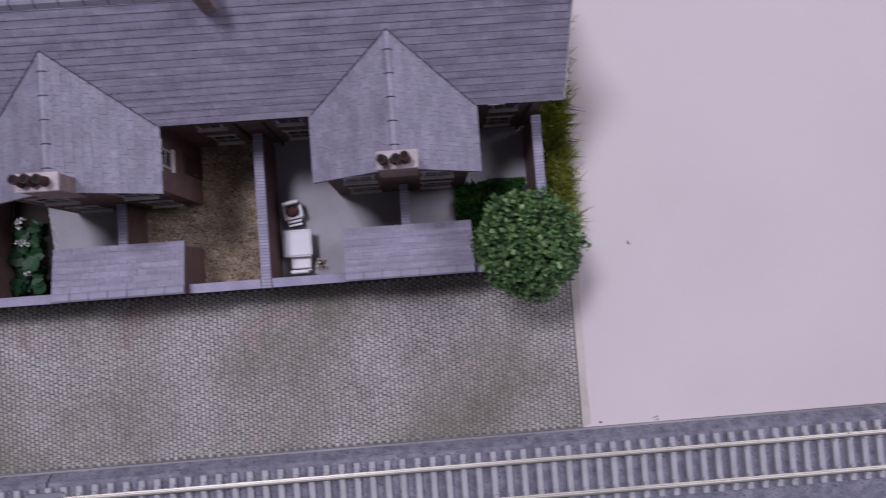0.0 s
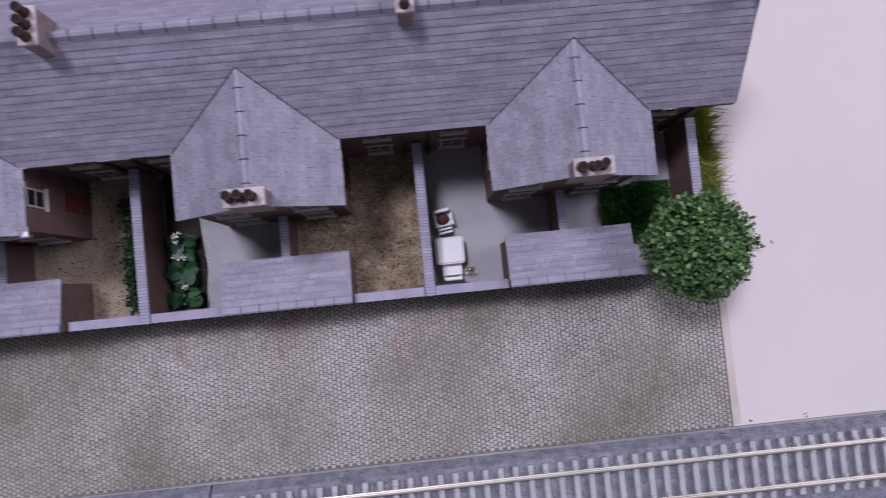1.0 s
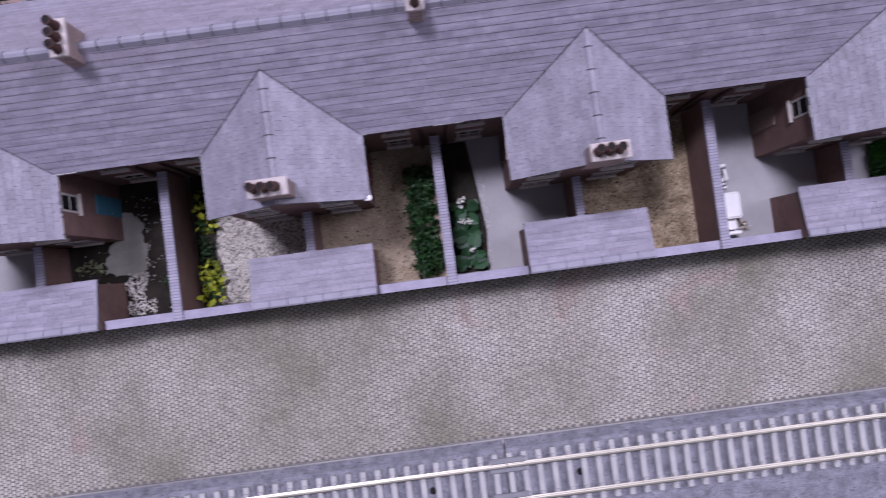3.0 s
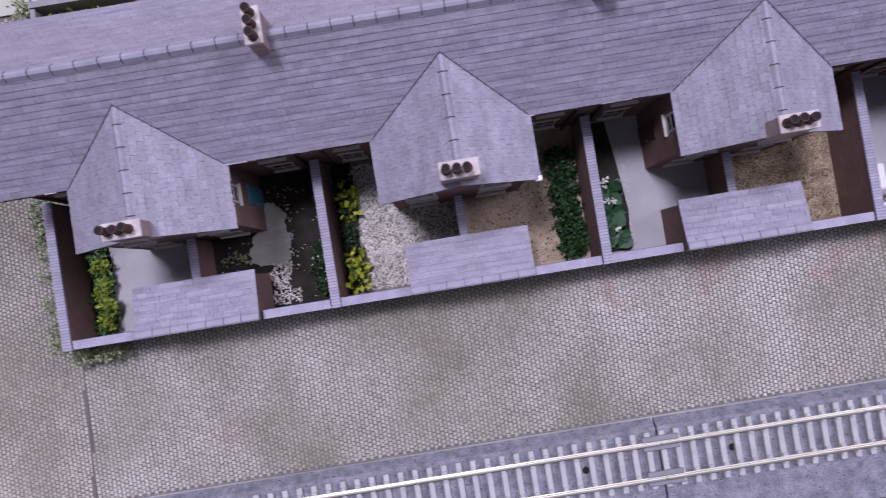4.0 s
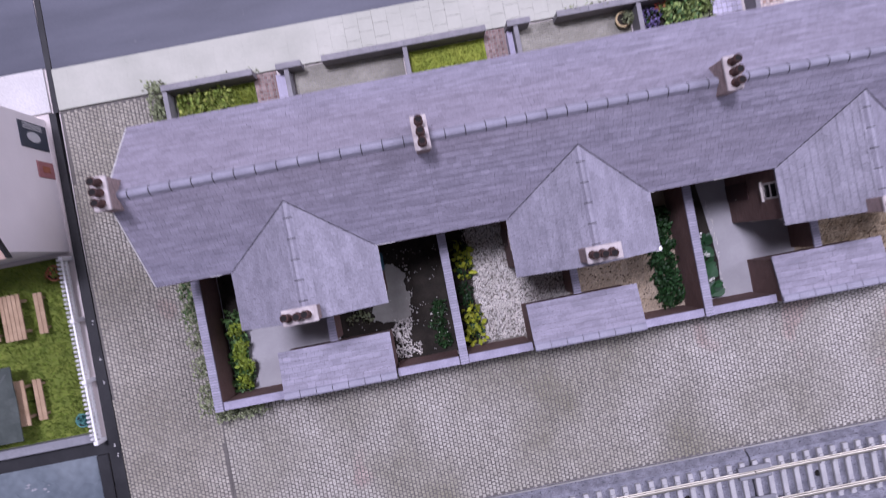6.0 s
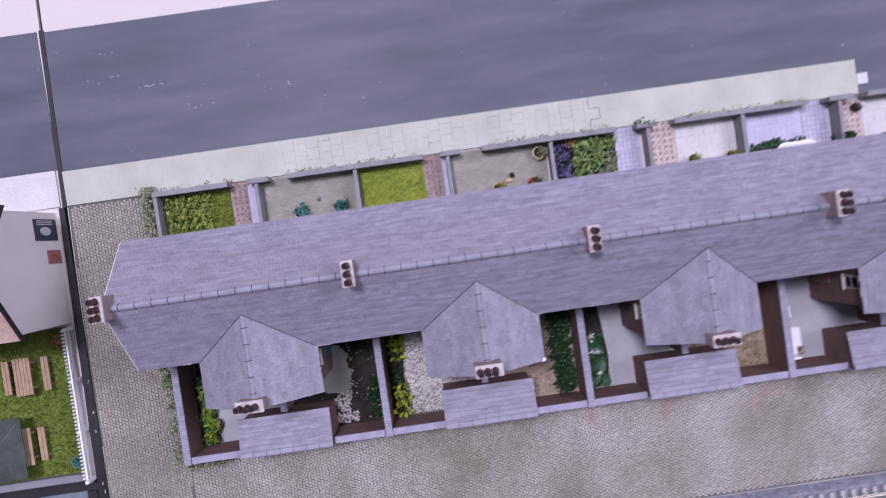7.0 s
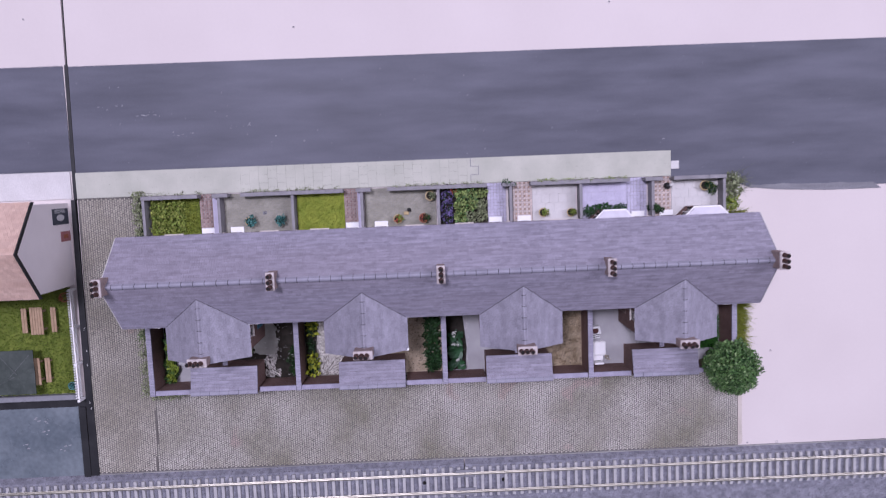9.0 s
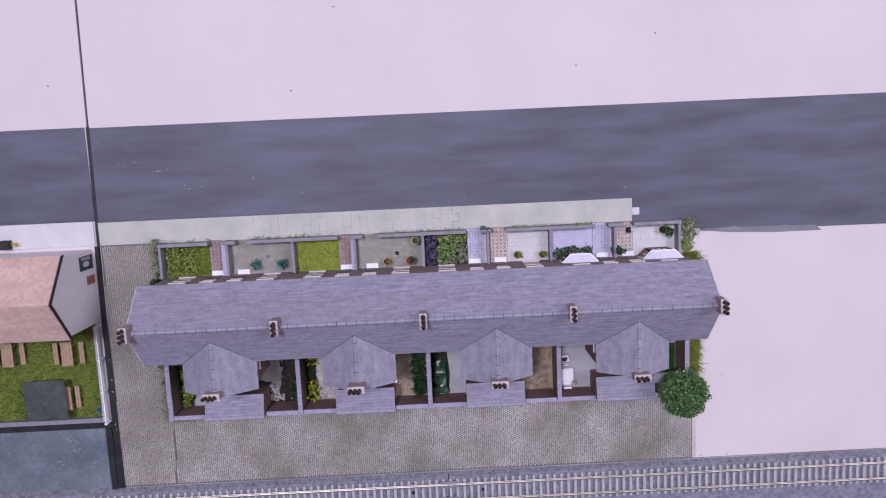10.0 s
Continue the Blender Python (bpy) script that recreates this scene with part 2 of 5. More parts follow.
M_OLIVE = mat("brick_paving", (0.26, 0.25, 0.20), (0.35, 0.335, 0.275), s=5, s2=0.4, rough=0.85, rnd="island", var=0.09)
M_GWALL = mat("garden_wall_coping", (0.22, 0.212, 0.225), (0.31, 0.297, 0.312), s=4, s2=0.4, rough=0.8, rnd="island", var=0.07)
M_BALLAST = mat("moulded_ballast", (0.165, 0.165, 0.195), (0.32, 0.32, 0.365), s=2.5, s2=0.5, rough=0.8, bump=0.9, contrast=0.6, fine=0.5, speck=((0.075, 0.075, 0.092), 0.7, 0.64))
M_SLEEPER = mat("grey_sleeper", (0.36, 0.355, 0.36), (0.48, 0.47, 0.465), s=5, s2=0.4, rough=0.55, fine=0.2)
M_RAIL = mat("nickel_rail", (0.38, 0.355, 0.29), (0.54, 0.51, 0.43), s=14, s2=0.5, rough=0.48, metal=1.0, bump=0.03, fine=0.1)
M_JOINER = mat("joiner_grey", (0.20, 0.20, 0.22), (0.26, 0.26, 0.28), s=3, s2=0.4, rough=0.6)
M_RENDER = mat("cream_render", (0.70, 0.65, 0.64), (0.78, 0.73, 0.72), s=14, s2=0.5, rough=0.85, fine=0.08)
M_PTILE = mat("clay_tile", (0.47, 0.32, 0.25), (0.61, 0.44, 0.36), s=6, s2=0.4, rough=0.8, rnd="island", var=0.09, streak=4.0, fine=0.25)
M_WOOD = mat("bench_wood", (0.30, 0.20, 0.12), (0.44, 0.31, 0.20), s=3, s2=0.35, rough=0.8, rnd="island", var=0.15)
M_CANVAS = mat("dark_canvas", (0.04, 0.052, 0.045), (0.075, 0.09, 0.08), s=6, s2=0.8, rough=0.6, contrast=0.6)
M_CREASE = mat("pale_crease", (0.08, 0.09, 0.085), (0.14, 0.15, 0.145), s=3, s2=0.4, rough=0.7)
M_SIGN = mat("sign_dark", (0.035, 0.045, 0.06), (0.05, 0.06, 0.08), s=3, s2=0.4, rough=0.5)
M_SIGNR = mat("sign_red", (0.30, 0.12, 0.12), (0.38, 0.17, 0.165), s=3, s2=0.4, rough=0.5)
M_SIGNP = mat("sign_pale", (0.5, 0.5, 0.5), (0.6, 0.6, 0.6), s=3, s2=0.4, rough=0.5)
M_BROWN = mat("brown_cushion", (0.07, 0.03, 0.025), (0.12, 0.05, 0.04), s=1.5, s2=0.4, rough=0.8)


# ---- mesh helpers, all in millimetres ----
def where(ob):
    v = Vector((0, 0, 0))
    while ob:
        v += ob.location
        ob = ob.parent
    return v


def thing(name, at, label, category, group="", kind=""):
    ob = new(name)
    ob.location = Vector(at) * U
    ob.empty_display_size = 0.004
    return tagged(ob, label, category, group, kind)


def finish(name, me, material, parent, label, kind, smooth):
    me.materials.append(material)
    if smooth:
        me.polygons.foreach_set("use_smooth", [True] * len(me.polygons))
    ob = new(name, me)
    if parent:
        ob.parent = parent
    if label or kind:
        tagged(ob, label, kind=kind)
    return ob


def part(name, bm, material, parent, label="", kind="", smooth=False):
    """Links a bmesh, written in world millimetres, as one mesh under a thing or a part."""
    off = where(parent)
    bmesh.ops.recalc_face_normals(bm, faces=bm.faces)
    for v in bm.verts:
        v.co = v.co * U - off
    me = bpy.data.meshes.new(name)
    bm.to_mesh(me)
    bm.free()
    return finish(name, me, material, parent, label, kind, smooth)


def raw(name, verts, faces, material, parent, label="", kind=""):
    off = np.array(where(parent))
    me = bpy.data.meshes.new(name)
    me.from_pydata((np.asarray(verts, float) * U - off).tolist(), [], faces)
    me.update()
    return finish(name, me, material, parent, label, kind, False)


def setting(name, bm, material, label, category="", kind="structure"):
    ob = part(name, bm, material, None)
    return tagged(ob, label, category or name.split("_")[0], kind=kind)


def box(x0, x1, y0, y1, z0, z1, bev=0.0, bm=None):
    bm = bm or bmesh.new()
    v = [bm.verts.new((x, y, z)) for z in (z0, z1) for y in (y0, y1) for x in (x0, x1)]
    fs = [bm.faces.new([v[i] for i in f]) for f in ((0, 2, 3, 1), (4, 5, 7, 6), (0, 1, 5, 4), (2, 6, 7, 3), (0, 4, 6, 2), (1, 3, 7, 5))]
    if bev:
        bmesh.ops.bevel(bm, geom=list({e for f in fs for e in f.edges}), offset=bev, segments=1, affect="EDGES")
    return bm


def prism(poly, axis, lo, hi, bm=None):
    """A polygon extruded along an axis. Its pairs are the two other axes in order."""
    bm = bm or bmesh.new()

    def at(p, w):
        p = list(p)
        p.insert(axis, w)
        return bm.verts.new(p)

    a, b = [at(p, lo) for p in poly], [at(p, hi) for p in poly]
    bm.faces.new(a)
    bm.faces.new(b[::-1])
    n = len(poly)
    for i in range(n):
        bm.faces.new((a[i], b[i], b[(i + 1) % n], a[(i + 1) % n]))
    return bm


def lathe(profile, cx, cy, seg=14, bm=None, squash=1.0):
    """A turned shape from (radius, height) pairs."""
    bm = bm or bmesh.new()
    rings = [[bm.verts.new((cx + r * math.cos(a * 2 * math.pi / seg), cy + squash * r * math.sin(a * 2 * math.pi / seg), z)) for a in range(seg)] for r, z in profile]
    for p, q in zip(rings, rings[1:]):
        for i in range(seg):
            bm.faces.new((p[i], p[(i + 1) % seg], q[(i + 1) % seg], q[i]))
    bm.faces.new(rings[0][::-1])
    bm.faces.new(rings[-1])
    return bm


class Heap:
    """Collects many small pieces into one mesh."""

    def __init__(self):
        self.v, self.f = [], []

    def add(self, verts, faces):
        n = len(self.v)
        self.v += [tuple(p) for p in verts]
        self.f += [tuple(n + i for i in f) for f in faces]

    def slab(self, corners, up, t):
        """A thin piece: four corners and a thickness along up."""
        up = Vector(up) * t
        self.add([Vector(c) for c in corners] + [Vector(c) + up for c in corners], BOXF)

    def brick(self, x0, x1, y0, y1, z0, z1, in_=0.0):
        self.add([(x0, y0, z0), (x1, y0, z0), (x1, y1, z0), (x0, y1, z0), (x0 + in_, y0 + in_, z1), (x1 - in_, y0 + in_, z1), (x1 - in_, y1 - in_, z1), (x0 + in_, y1 - in_, z1)], BOXF[1:])

    def leaf(self, p, d, n, size, wide=0.6):
        """A leaf folded along its midrib."""
        p, d, n = Vector(p), Vector(d).normalized(), Vector(n).normalized()
        s = d.cross(n).normalized() * size * wide * 0.5
        lift = n * size * 0.12
        tip, mid = p + d * size, p + d * size * 0.5
        self.add([p, mid + s + lift, tip, mid - s + lift, mid], [(0, 1, 4), (1, 2, 4), (2, 3, 4), (3, 0, 4)])

    def round_leaf(self, p, turn, n, r):
        """A broad rounded leaf, dished along its midrib, with a notch at the stalk."""
        p, n = Vector(p), Vector(n).normalized()
        a = n.cross(Vector((math.sin(turn), -math.cos(turn), 0.01))).normalized()
        b = n.cross(a)
        rim = [(-0.55, 0.0), (-0.85, 0.5), (-0.3, 0.95), (0.45, 0.8), (1.2, 0.0), (0.45, -0.8), (-0.3, -0.95), (-0.85, -0.5)]
        self.add([p] + [p + (a * u + b * v) * r + n * (0.22 * r * abs(v)) for u, v in rim], [(0, k + 1, (k + 1) % 8 + 1) for k in range(8)])

    def put(self, name, material, parent, label="", kind=""):
        return raw(name, self.v, self.f, material, parent, label, kind)


BOXF = [(3, 2, 1, 0), (4, 5, 6, 7), (0, 1, 5, 4), (1, 2, 6, 5), (2, 3, 7, 6), (3, 0, 4, 7)]


def rnd_dir(rng):
    while True:
        v = Vector((rng.uniform(-1, 1), rng.uniform(-1, 1), rng.uniform(-1, 1)))
        if 0.05 < v.length < 1:
            return v.normalized()


def foliage(heap, c, r, n, size, rng, shell=0.55, up=0.3, wide=0.6):
    """Leaves scattered through the outer part of an ellipsoid, with an uneven outline."""
    for _ in range(n):
        d = rnd_dir(rng)
        k = rng.uniform(shell, 1.0) * (0.88 + 0.2 * noise.noise(d * 2.3 + Vector(c)))
        p = Vector((c[0] + d.x * r[0] * k, c[1] + d.y * r[1] * k, max(0.3, c[2] + d.z * r[2] * k)))
        nrm = (d + rnd_dir(rng) * 0.8 + Vector((0, 0, up))).normalized()
        heap.leaf(p, rnd_dir(rng) + d * 0.4, nrm, size * rng.uniform(0.6, 1.35), wide)


def blades(heap, x0, x1, y0, y1, z, n, h, rng, lean=0.5, w=0.28):
    for _ in range(n):
        x, y, a = rng.uniform(x0, x1), rng.uniform(y0, y1), rng.uniform(0, 2 * math.pi)
        hh = h * rng.uniform(0.5, 1.2)
        dx, dy = w * math.cos(a) / 2, w * math.sin(a) / 2
        lx, ly = rng.uniform(-lean, lean) * hh, rng.uniform(-lean, lean) * hh
        heap.add([(x - dx, y - dy, z), (x + dx, y + dy, z), (x + lx, y + ly, z + hh)], [(0, 1, 2)])


def grains(heap, inside, x0, x1, y0, y1, z, n, size, rng):
    for _ in range(n):
        x, y = rng.uniform(x0, x1), rng.uniform(y0, y1)
        if not inside(x, y):
            continue
        s, a = size * rng.uniform(0.6, 1.3), rng.uniform(0, 6.28)
        c, k = math.cos(a) * s / 2, math.sin(a) * s / 2
        h = s * rng.uniform(0.35, 0.7)
        heap.add([(x + c, y + k, z), (x - k, y + c, z), (x - c, y - k, z), (x + k, y - c, z), (x + rng.uniform(-.1, .1) * s, y, z + h)], [(0, 1, 4), (1, 2, 4), (2, 3, 4), (3, 0, 4)])


# ---- boards and ground ----
def gap_x(y):
    """Where the two boards meet: the joint runs slightly askew."""
    return -174.6 + 0.0175 * y


def askew(d0, d1, y0, y1, z0, z1):
    return prism([(gap_x(y0) + d0, y0), (gap_x(y0) + d1, y0), (gap_x(y1) + d1, y1), (gap_x(y1) + d0, y1)], 2, z0, z1)


setting("ground", prism([(gap_x(-260) + 0.6, -260), (460, -260), (460, 420), (gap_x(420) + 0.6, 420)], 2, -14, 0.0), M_BOARD, "pale cream painted baseboard top", "baseboard")
setting("ground_west", prism([(-520, -260), (gap_x(-260) - 0.6, -260), (gap_x(420) - 0.6, 420), (-520, 420)], 2, -14, 0.0), M_BOARD, "pale cream painted neighbouring baseboard", "baseboard")
# solid black fill, below the board tops, darkens the gap
setting("trim_gap", askew(-0.6, 0.6, -260, 420, -14, -1.2), M_BLACK, "black strip filling the gap between the two baseboards", "gap")
setting("trim_edge_1", prism([(-176.8, -46), (-172.9, -46), (-173.0, 20), (-173.1, 92), (-175.0, 92), (-175.8, 48), (-176.4, -5)], 2, -1.2, 0.9), M_BLACK, "black edging along the board joint", "edging")
setting("trim_edge_2", askew(-0.8, 0.8, 92.0, 155, -1.2, 0.5), M_BLACK, "black edging across the road", "edging")
bm = prism([(-171.8, 104.0), (-171.0, 154.2), (460, 154.2), (460, 83), (152, 85), (140, 90), (112, 90), (112, 104.0)], 2, 0.0, 0.35)
setting("road", bm, M_ROAD, "dark grey painted model road with pale scuffs", "road")
setting("road_west", box(-520, -173.6, 105.5, 154.6, 0.0, 0.35), M_ROAD, "dark grey painted road on the next board", "road")

# pavement of separate slabs
pave = tagged(part("pavement", box(-171.9, 112.8, 92.4, 104.6, 0.0, 0.9), M_PJOINT, None), "pale grey card pavement of staggered slabs", "pavement", kind="structure")
part("tab", box(112.8, 116.7, 95.6, 99.5, 0.0, 1.1, 0.1), M_PALE, pave, "plain joining tab")
setting("pavement_west", box(-520, -174.4, 92.4, 105.4, 0.0, 0.9, 0.1), M_PALE, "plain pale pavement on the next board", "pavement")

# cobbles: one sheet of joints and thousands of small setts
cob = tagged(part("cobbled_yard", prism([(-174.3, -43.8), (145.9, -43.8), (145.9, -0.5), (-138.6, -0.5), (-138.6, 92.3), (-172.0, 92.3)], 2, 0.0, 0.22), M_COBJOINT, None), "cream-grey cobbled yard of small worn setts", "cobbles", kind="structure")
rng = random.Random(3)
setts, setts_west = Heap(), Heap()
PX, PY = 1.10, 1.14


def is_cobbled(x, y):
    if y < -1.5 and abs(x + 142.1 - 0.05 * y) < 0.38:
        return False
    if x < gap_x(y) + 1.6:
        return False
    return (y < -1.3 and x < 146.1) or (x < -139.6 and y < 91.8)


nx, ny = int(321 / PX), int(136 / PY)
for i in range(nx):
    x = -174.0 + i * PX
    for j in range(ny):
        y = -43.2 + (j + 0.5 * (i % 2)) * PY
        cx, cy = x + rng.uniform(-0.06, 0.06), y + rng.uniform(-0.07, 0.07)
        if is_cobbled(cx, cy):
            w, l, h = 0.445 * rng.uniform(0.9, 1.07), 0.472 * rng.uniform(0.9, 1.06), 0.42 + rng.uniform(-0.05, 0.06)
            (setts_west if cx < -142.1 + 0.05 * cy else setts).brick(cx - w, cx + w, cy - l, cy + l, 0.2, h, 0.12)
setts.put("setts", M_COB, cob, "small pale worn setts", "stuff")
setts_west.put("setts", M_COBW, cob, "small dull tan-grey setts of the end sheet", "stuff")
setting("seam", prism([(-142.5, -2.0), (-142.0, -2.0), (-144.05, -43.7), (-144.55, -43.7)], 2, 0.1, 0.50), M_COBJOINT, "dark straight seam between two cobble sheets", "seam")
setting("trim_strip", box(-174, 460, -44.5, -43.95, 0.0, 0.8, 0.08), mat("dull_strip", (0.13, 0.125, 0.12), (0.42, 0.41, 0.39), s=60, s2=0.8, rough=0.7), "thin dull grey strip beside the track bed", "strip")
glue = [(146.0, 0.5)] + [(148.0 + 0.45 * noise.noise(Vector((0.2 * k, 1.3, 4))), -1.8 * k) for k in range(25)] + [(146.0, -43.8)]
setting("glue_margin", prism(glue, 2, 0.0, 0.1), mat("tan_glue", (0.43, 0.385, 0.325), (0.56, 0.50, 0.44), s=5, s2=0.8, rough=0.6, fine=0.1), "thin tan glue margin beside the cobbles", "glue margin")

# ---- track ----
track = thing("railway_track", (0, -54.6, 0), "narrow gauge model track on grey moulded ballast", "track")
bm = prism([(-43.9, 0.0), (-46.2, 3.6), (-74.0, 3.6), (-76.0, 0.0)], 0, -330, 7.6)
prism([(-43.9, 0.0), (-46.2, 3.6), (-74.0, 3.6), (-76.0, 0.0)], 0, 8.2, 330, bm)
part("track_bed", bm, M_BALLAST, track, "speckled blue-grey moulded ballast")
for y in (-50.1, -59.3):
    for x0, x1 in ((-330, 7.8), (8.1, 330)):
        b = prism([(y - 0.5, 5.0), (y + 0.5, 5.0), (y + 0.5, 5.2), (y + 0.16, 5.3), (y + 0.16, 6.1), (y + 0.46, 6.2), (y + 0.44, 6.5), (y + 0.2, 6.6), (y - 0.2, 6.6), (y - 0.44, 6.5), (y - 0.46, 6.2), (y - 0.16, 6.1), (y - 0.16, 5.3), (y - 0.5, 5.2)], 0, x0, x1)
        part("rail", b, M_RAIL, track, "bright nickel rail")
    bm = box(3.2, 13.0, y + 0.45, y + 1.9, 4.6, 5.7, 0.25)
    box(3.2, 13.0, y - 1.9, y - 0.45, 4.6, 5.7, 0.25, bm)
    part("rail_joiner", bm, M_JOINER, track, "grey plastic rail joiner")
sl = None
for i in range(150):
    x = -290 + i * 3.88
    if sl is None:
        bm = box(x - 0.78, x + 0.78, -62.1, -47.1, 3.5, 5.05, 0.18)
        for y in (-50.1, -59.3):
            box(x - 0.6, x + 0.6, y + 0.6, y + 1.4, 5.0, 5.6, 0.1, bm)
            box(x - 0.6, x + 0.6, y - 1.4, y - 0.6, 5.0, 5.6, 0.1, bm)
        sl, x_first = part("sleeper", bm, M_SLEEPER, track, "pale grey sleeper"), x
    else:
        o = sl.copy()
        o.location = sl.location + Vector(((x - x_first) * U, 0, 0))
        scene.collection.objects.link(o)
# black discs on the bed in place of shaded fixing holes
for x in (-12.3, 27.0):
    part("screw_hole", lathe([(0.95, 3.62), (0.95, 3.75), (0.6, 3.78)], x, -54.7), M_HOLE, track, "black disc as a shaded fixing hole")

# ---- terrace ----
EAVE_S, RIDGE, EAVE_N = (35.3, 35.6), (56.2, 54.2), (75.2, 34.9)
COURSES = 17
SW_ = 2.05  # slate width


def slope_axes(a, b):
    """Unit vectors up a slope from (y, z) a to b, and its normal."""
    up = Vector((0, b[0] - a[0], b[1] - a[1]))
    n = Vector((0, -up.z, up.y)) if up.y > 0 else Vector((0, up.z, -up.y))
    return up.length, up.normalized(), n.normalized()


SLATE_W, SLATE_L = SW_, 3.0
hs = Heap()
wv, lv = SLATE_W / 2 - 0.018, SLATE_L
hs.add([(-wv, 0, 0.08), (wv, 0, 0.08), (wv, lv, -0.05), (-wv, lv, -0.05), (-wv, 0, 0.21), (wv, 0, 0.21), (wv, lv, 0.06), (-wv, lv, 0.06)], BOXF)
SLATE_ME = bpy.data.meshes.new("slate")
SLATE_ME.from_pydata((np.array(hs.v) * U).tolist(), [], hs.f)
SLATE_ME.materials.append(M_SLATE_OB)


SLATE_WING = SLATE_ME.copy()
SLATE_WING.materials.clear()
SLATE_WING.materials.append(M_SLATE_W)


def place_slate(parent, o, along, up, nrm, w, l, jit, me=SLATE_ME):
    """One slate as an object of its own: all share a mesh."""
    ob = bpy.data.objects.new("slate", me)
    scene.collection.objects.link(ob)
    ob.parent = parent
    turn = Matrix((along, up, along.cross(up))).transposed().to_4x4()
    ob.matrix_basis = Matrix.Translation((o + nrm * jit) * U - where(parent)) @ turn @ Matrix.Diagonal((w / SLATE_W, l / SLATE_L, 1, 1))


def heap_slate(heap, o, along, up, nrm, w, l, jit):
    """One slate lying on a slope, its lower edge proud."""
    a, b = along * (w / 2 - 0.018), up * l
    lo, hi = nrm * (0.08 + jit), nrm * -0.05
    t0, t1 = nrm * 0.13, nrm * 0.11
    heap.add([o - a + lo, o + a + lo, o + a + b + hi, o - a + b + hi, o - a + lo + t0, o + a + lo + t0, o + a + b + hi + t1, o - a + b + hi + t1], BOXF)


def ridge_chimney(x, parent, y0=53.1, y1=60.1, half=1.55):
    bm = box(x - half, x + half, y0, y1, 46.0, 58.2, 0.1)
    c = part("chimney", bm, M_CHIM, parent, "brick ridge chimney")
    bm = box(x - half - 0.25, x + half + 0.25, y0 - 0.25, y1 + 0.25, 58.2, 59.1, 0.15)
    part("cap", bm, M_CAP, c, "pale stone cap")
    for k in range(3):
        y = (y0 + y1) / 2 + (k - 1) * 2.3
        part("chimney_pot", pot(x, y, 59.1), M_POT, c, "dark brown clay pot", smooth=False)
        # black disc over the pot top, coloured as its shaded inside
        part("flue", lathe([(0.74, 62.58), (0.74, 62.66)], x, y, 10), M_HOLE, c, "black disc as the shaded pot opening")


def pot(x, y, z):
    return lathe([(1.05, z), (0.98, z + 0.5), (0.82, z + 0.8), (0.82, z + 2.7), (0.95, z + 2.8), (0.95, z + 3.4), (0.82, z + 3.5)], x, y, 14)


def window_on(parent, face, a0, a1, z0, z1, at, name="window", lintel=True, bars=1):
    """A sash on a wall. face: which way it looks (S, N, E, W); a0..a1 along the wall."""
    s = {"S": -1, "N": 1, "E": 1, "W": -1}[face]
    ns = face in "SN"

    def b(p0, p1, q0, q1, d0, d1, bev=0.05, bm=None):
        lo, hi = sorted((at + s * d0, at + s * d1))
        return box(p0, p1, lo, hi, q0, q1, bev, bm) if ns else box(lo, hi, p0, p1, q0, q1, bev, bm)

    f = 0.5
    bm = b(a0, a0 + f, z0, z1, -0.2, 0.22)
    b(a1 - f, a1, z0, z1, -0.2, 0.22, 0.05, bm)
    b(a0 + f, a1 - f, z0, z0 + f, -0.2, 0.22, 0.05, bm)
    b(a0 + f, a1 - f, z1 - f, z1, -0.2, 0.22, 0.05, bm)
    zm = (z0 + z1) / 2
    b(a0 + f, a1 - f, zm - 0.15, zm + 0.15, -0.2, 0.18, 0.0, bm)
    for k in range(bars):
        am = a0 + (a1 - a0) * (k + 1) / (bars + 1)
        b(am - 0.12, am + 0.12, z0 + f, z1 - f, -0.2, 0.14, 0.0, bm)
    w = part(name, bm, M_FRAME, parent, "cream-framed sash window")
    part("pane", b(a0 + f, a1 - f, z0 + f, z1 - f, -0.1, 0.06, 0.0), M_GLASS, w, "dark glass pane")
    part("sill", b(a0 - 0.5, a1 + 0.5, z0 - 0.6, z0, -0.1, 0.75), M_SILL, w, "pale stone sill")
    if lintel:
        part("lintel", b(a0 - 0.5, a1 + 0.5, z1, z1 + 0.9, -0.1, 0.3), M_SILL, w, "pale stone lintel")


def door_on(parent, face, a0, a1, z1, at, material, label):
    s = {"S": -1, "N": 1, "E": 1, "W": -1}[face]
    lo, hi = sorted((at - s * 0.2, at + s * 0.3))
    bm = box(a0, a1, lo, hi, 0.5, z1, 0.05) if face in "SN" else box(lo, hi, a0, a1, 0.5, z1, 0.05)
    d = part("door", bm, material, parent, label)
    k = (a0 + 0.6, at + s * 0.45) if face in "SN" else (at + s * 0.45, a0 + 0.6)
    bm = bmesh.new()
    bmesh.ops.create_uvsphere(bm, u_segments=8, v_segments=5, radius=0.22, matrix=Matrix.Translation((k[0], k[1], z1 * 0.48)))
    part("knob", bm, M_RAIL, d, "small metal knob")


LS, UPS, NS_ = slope_axes(EAVE_S, RIDGE)
LN, UPN, NN = slope_axes(EAVE_N, RIDGE)
XDIR = Vector((1, 0, 0))


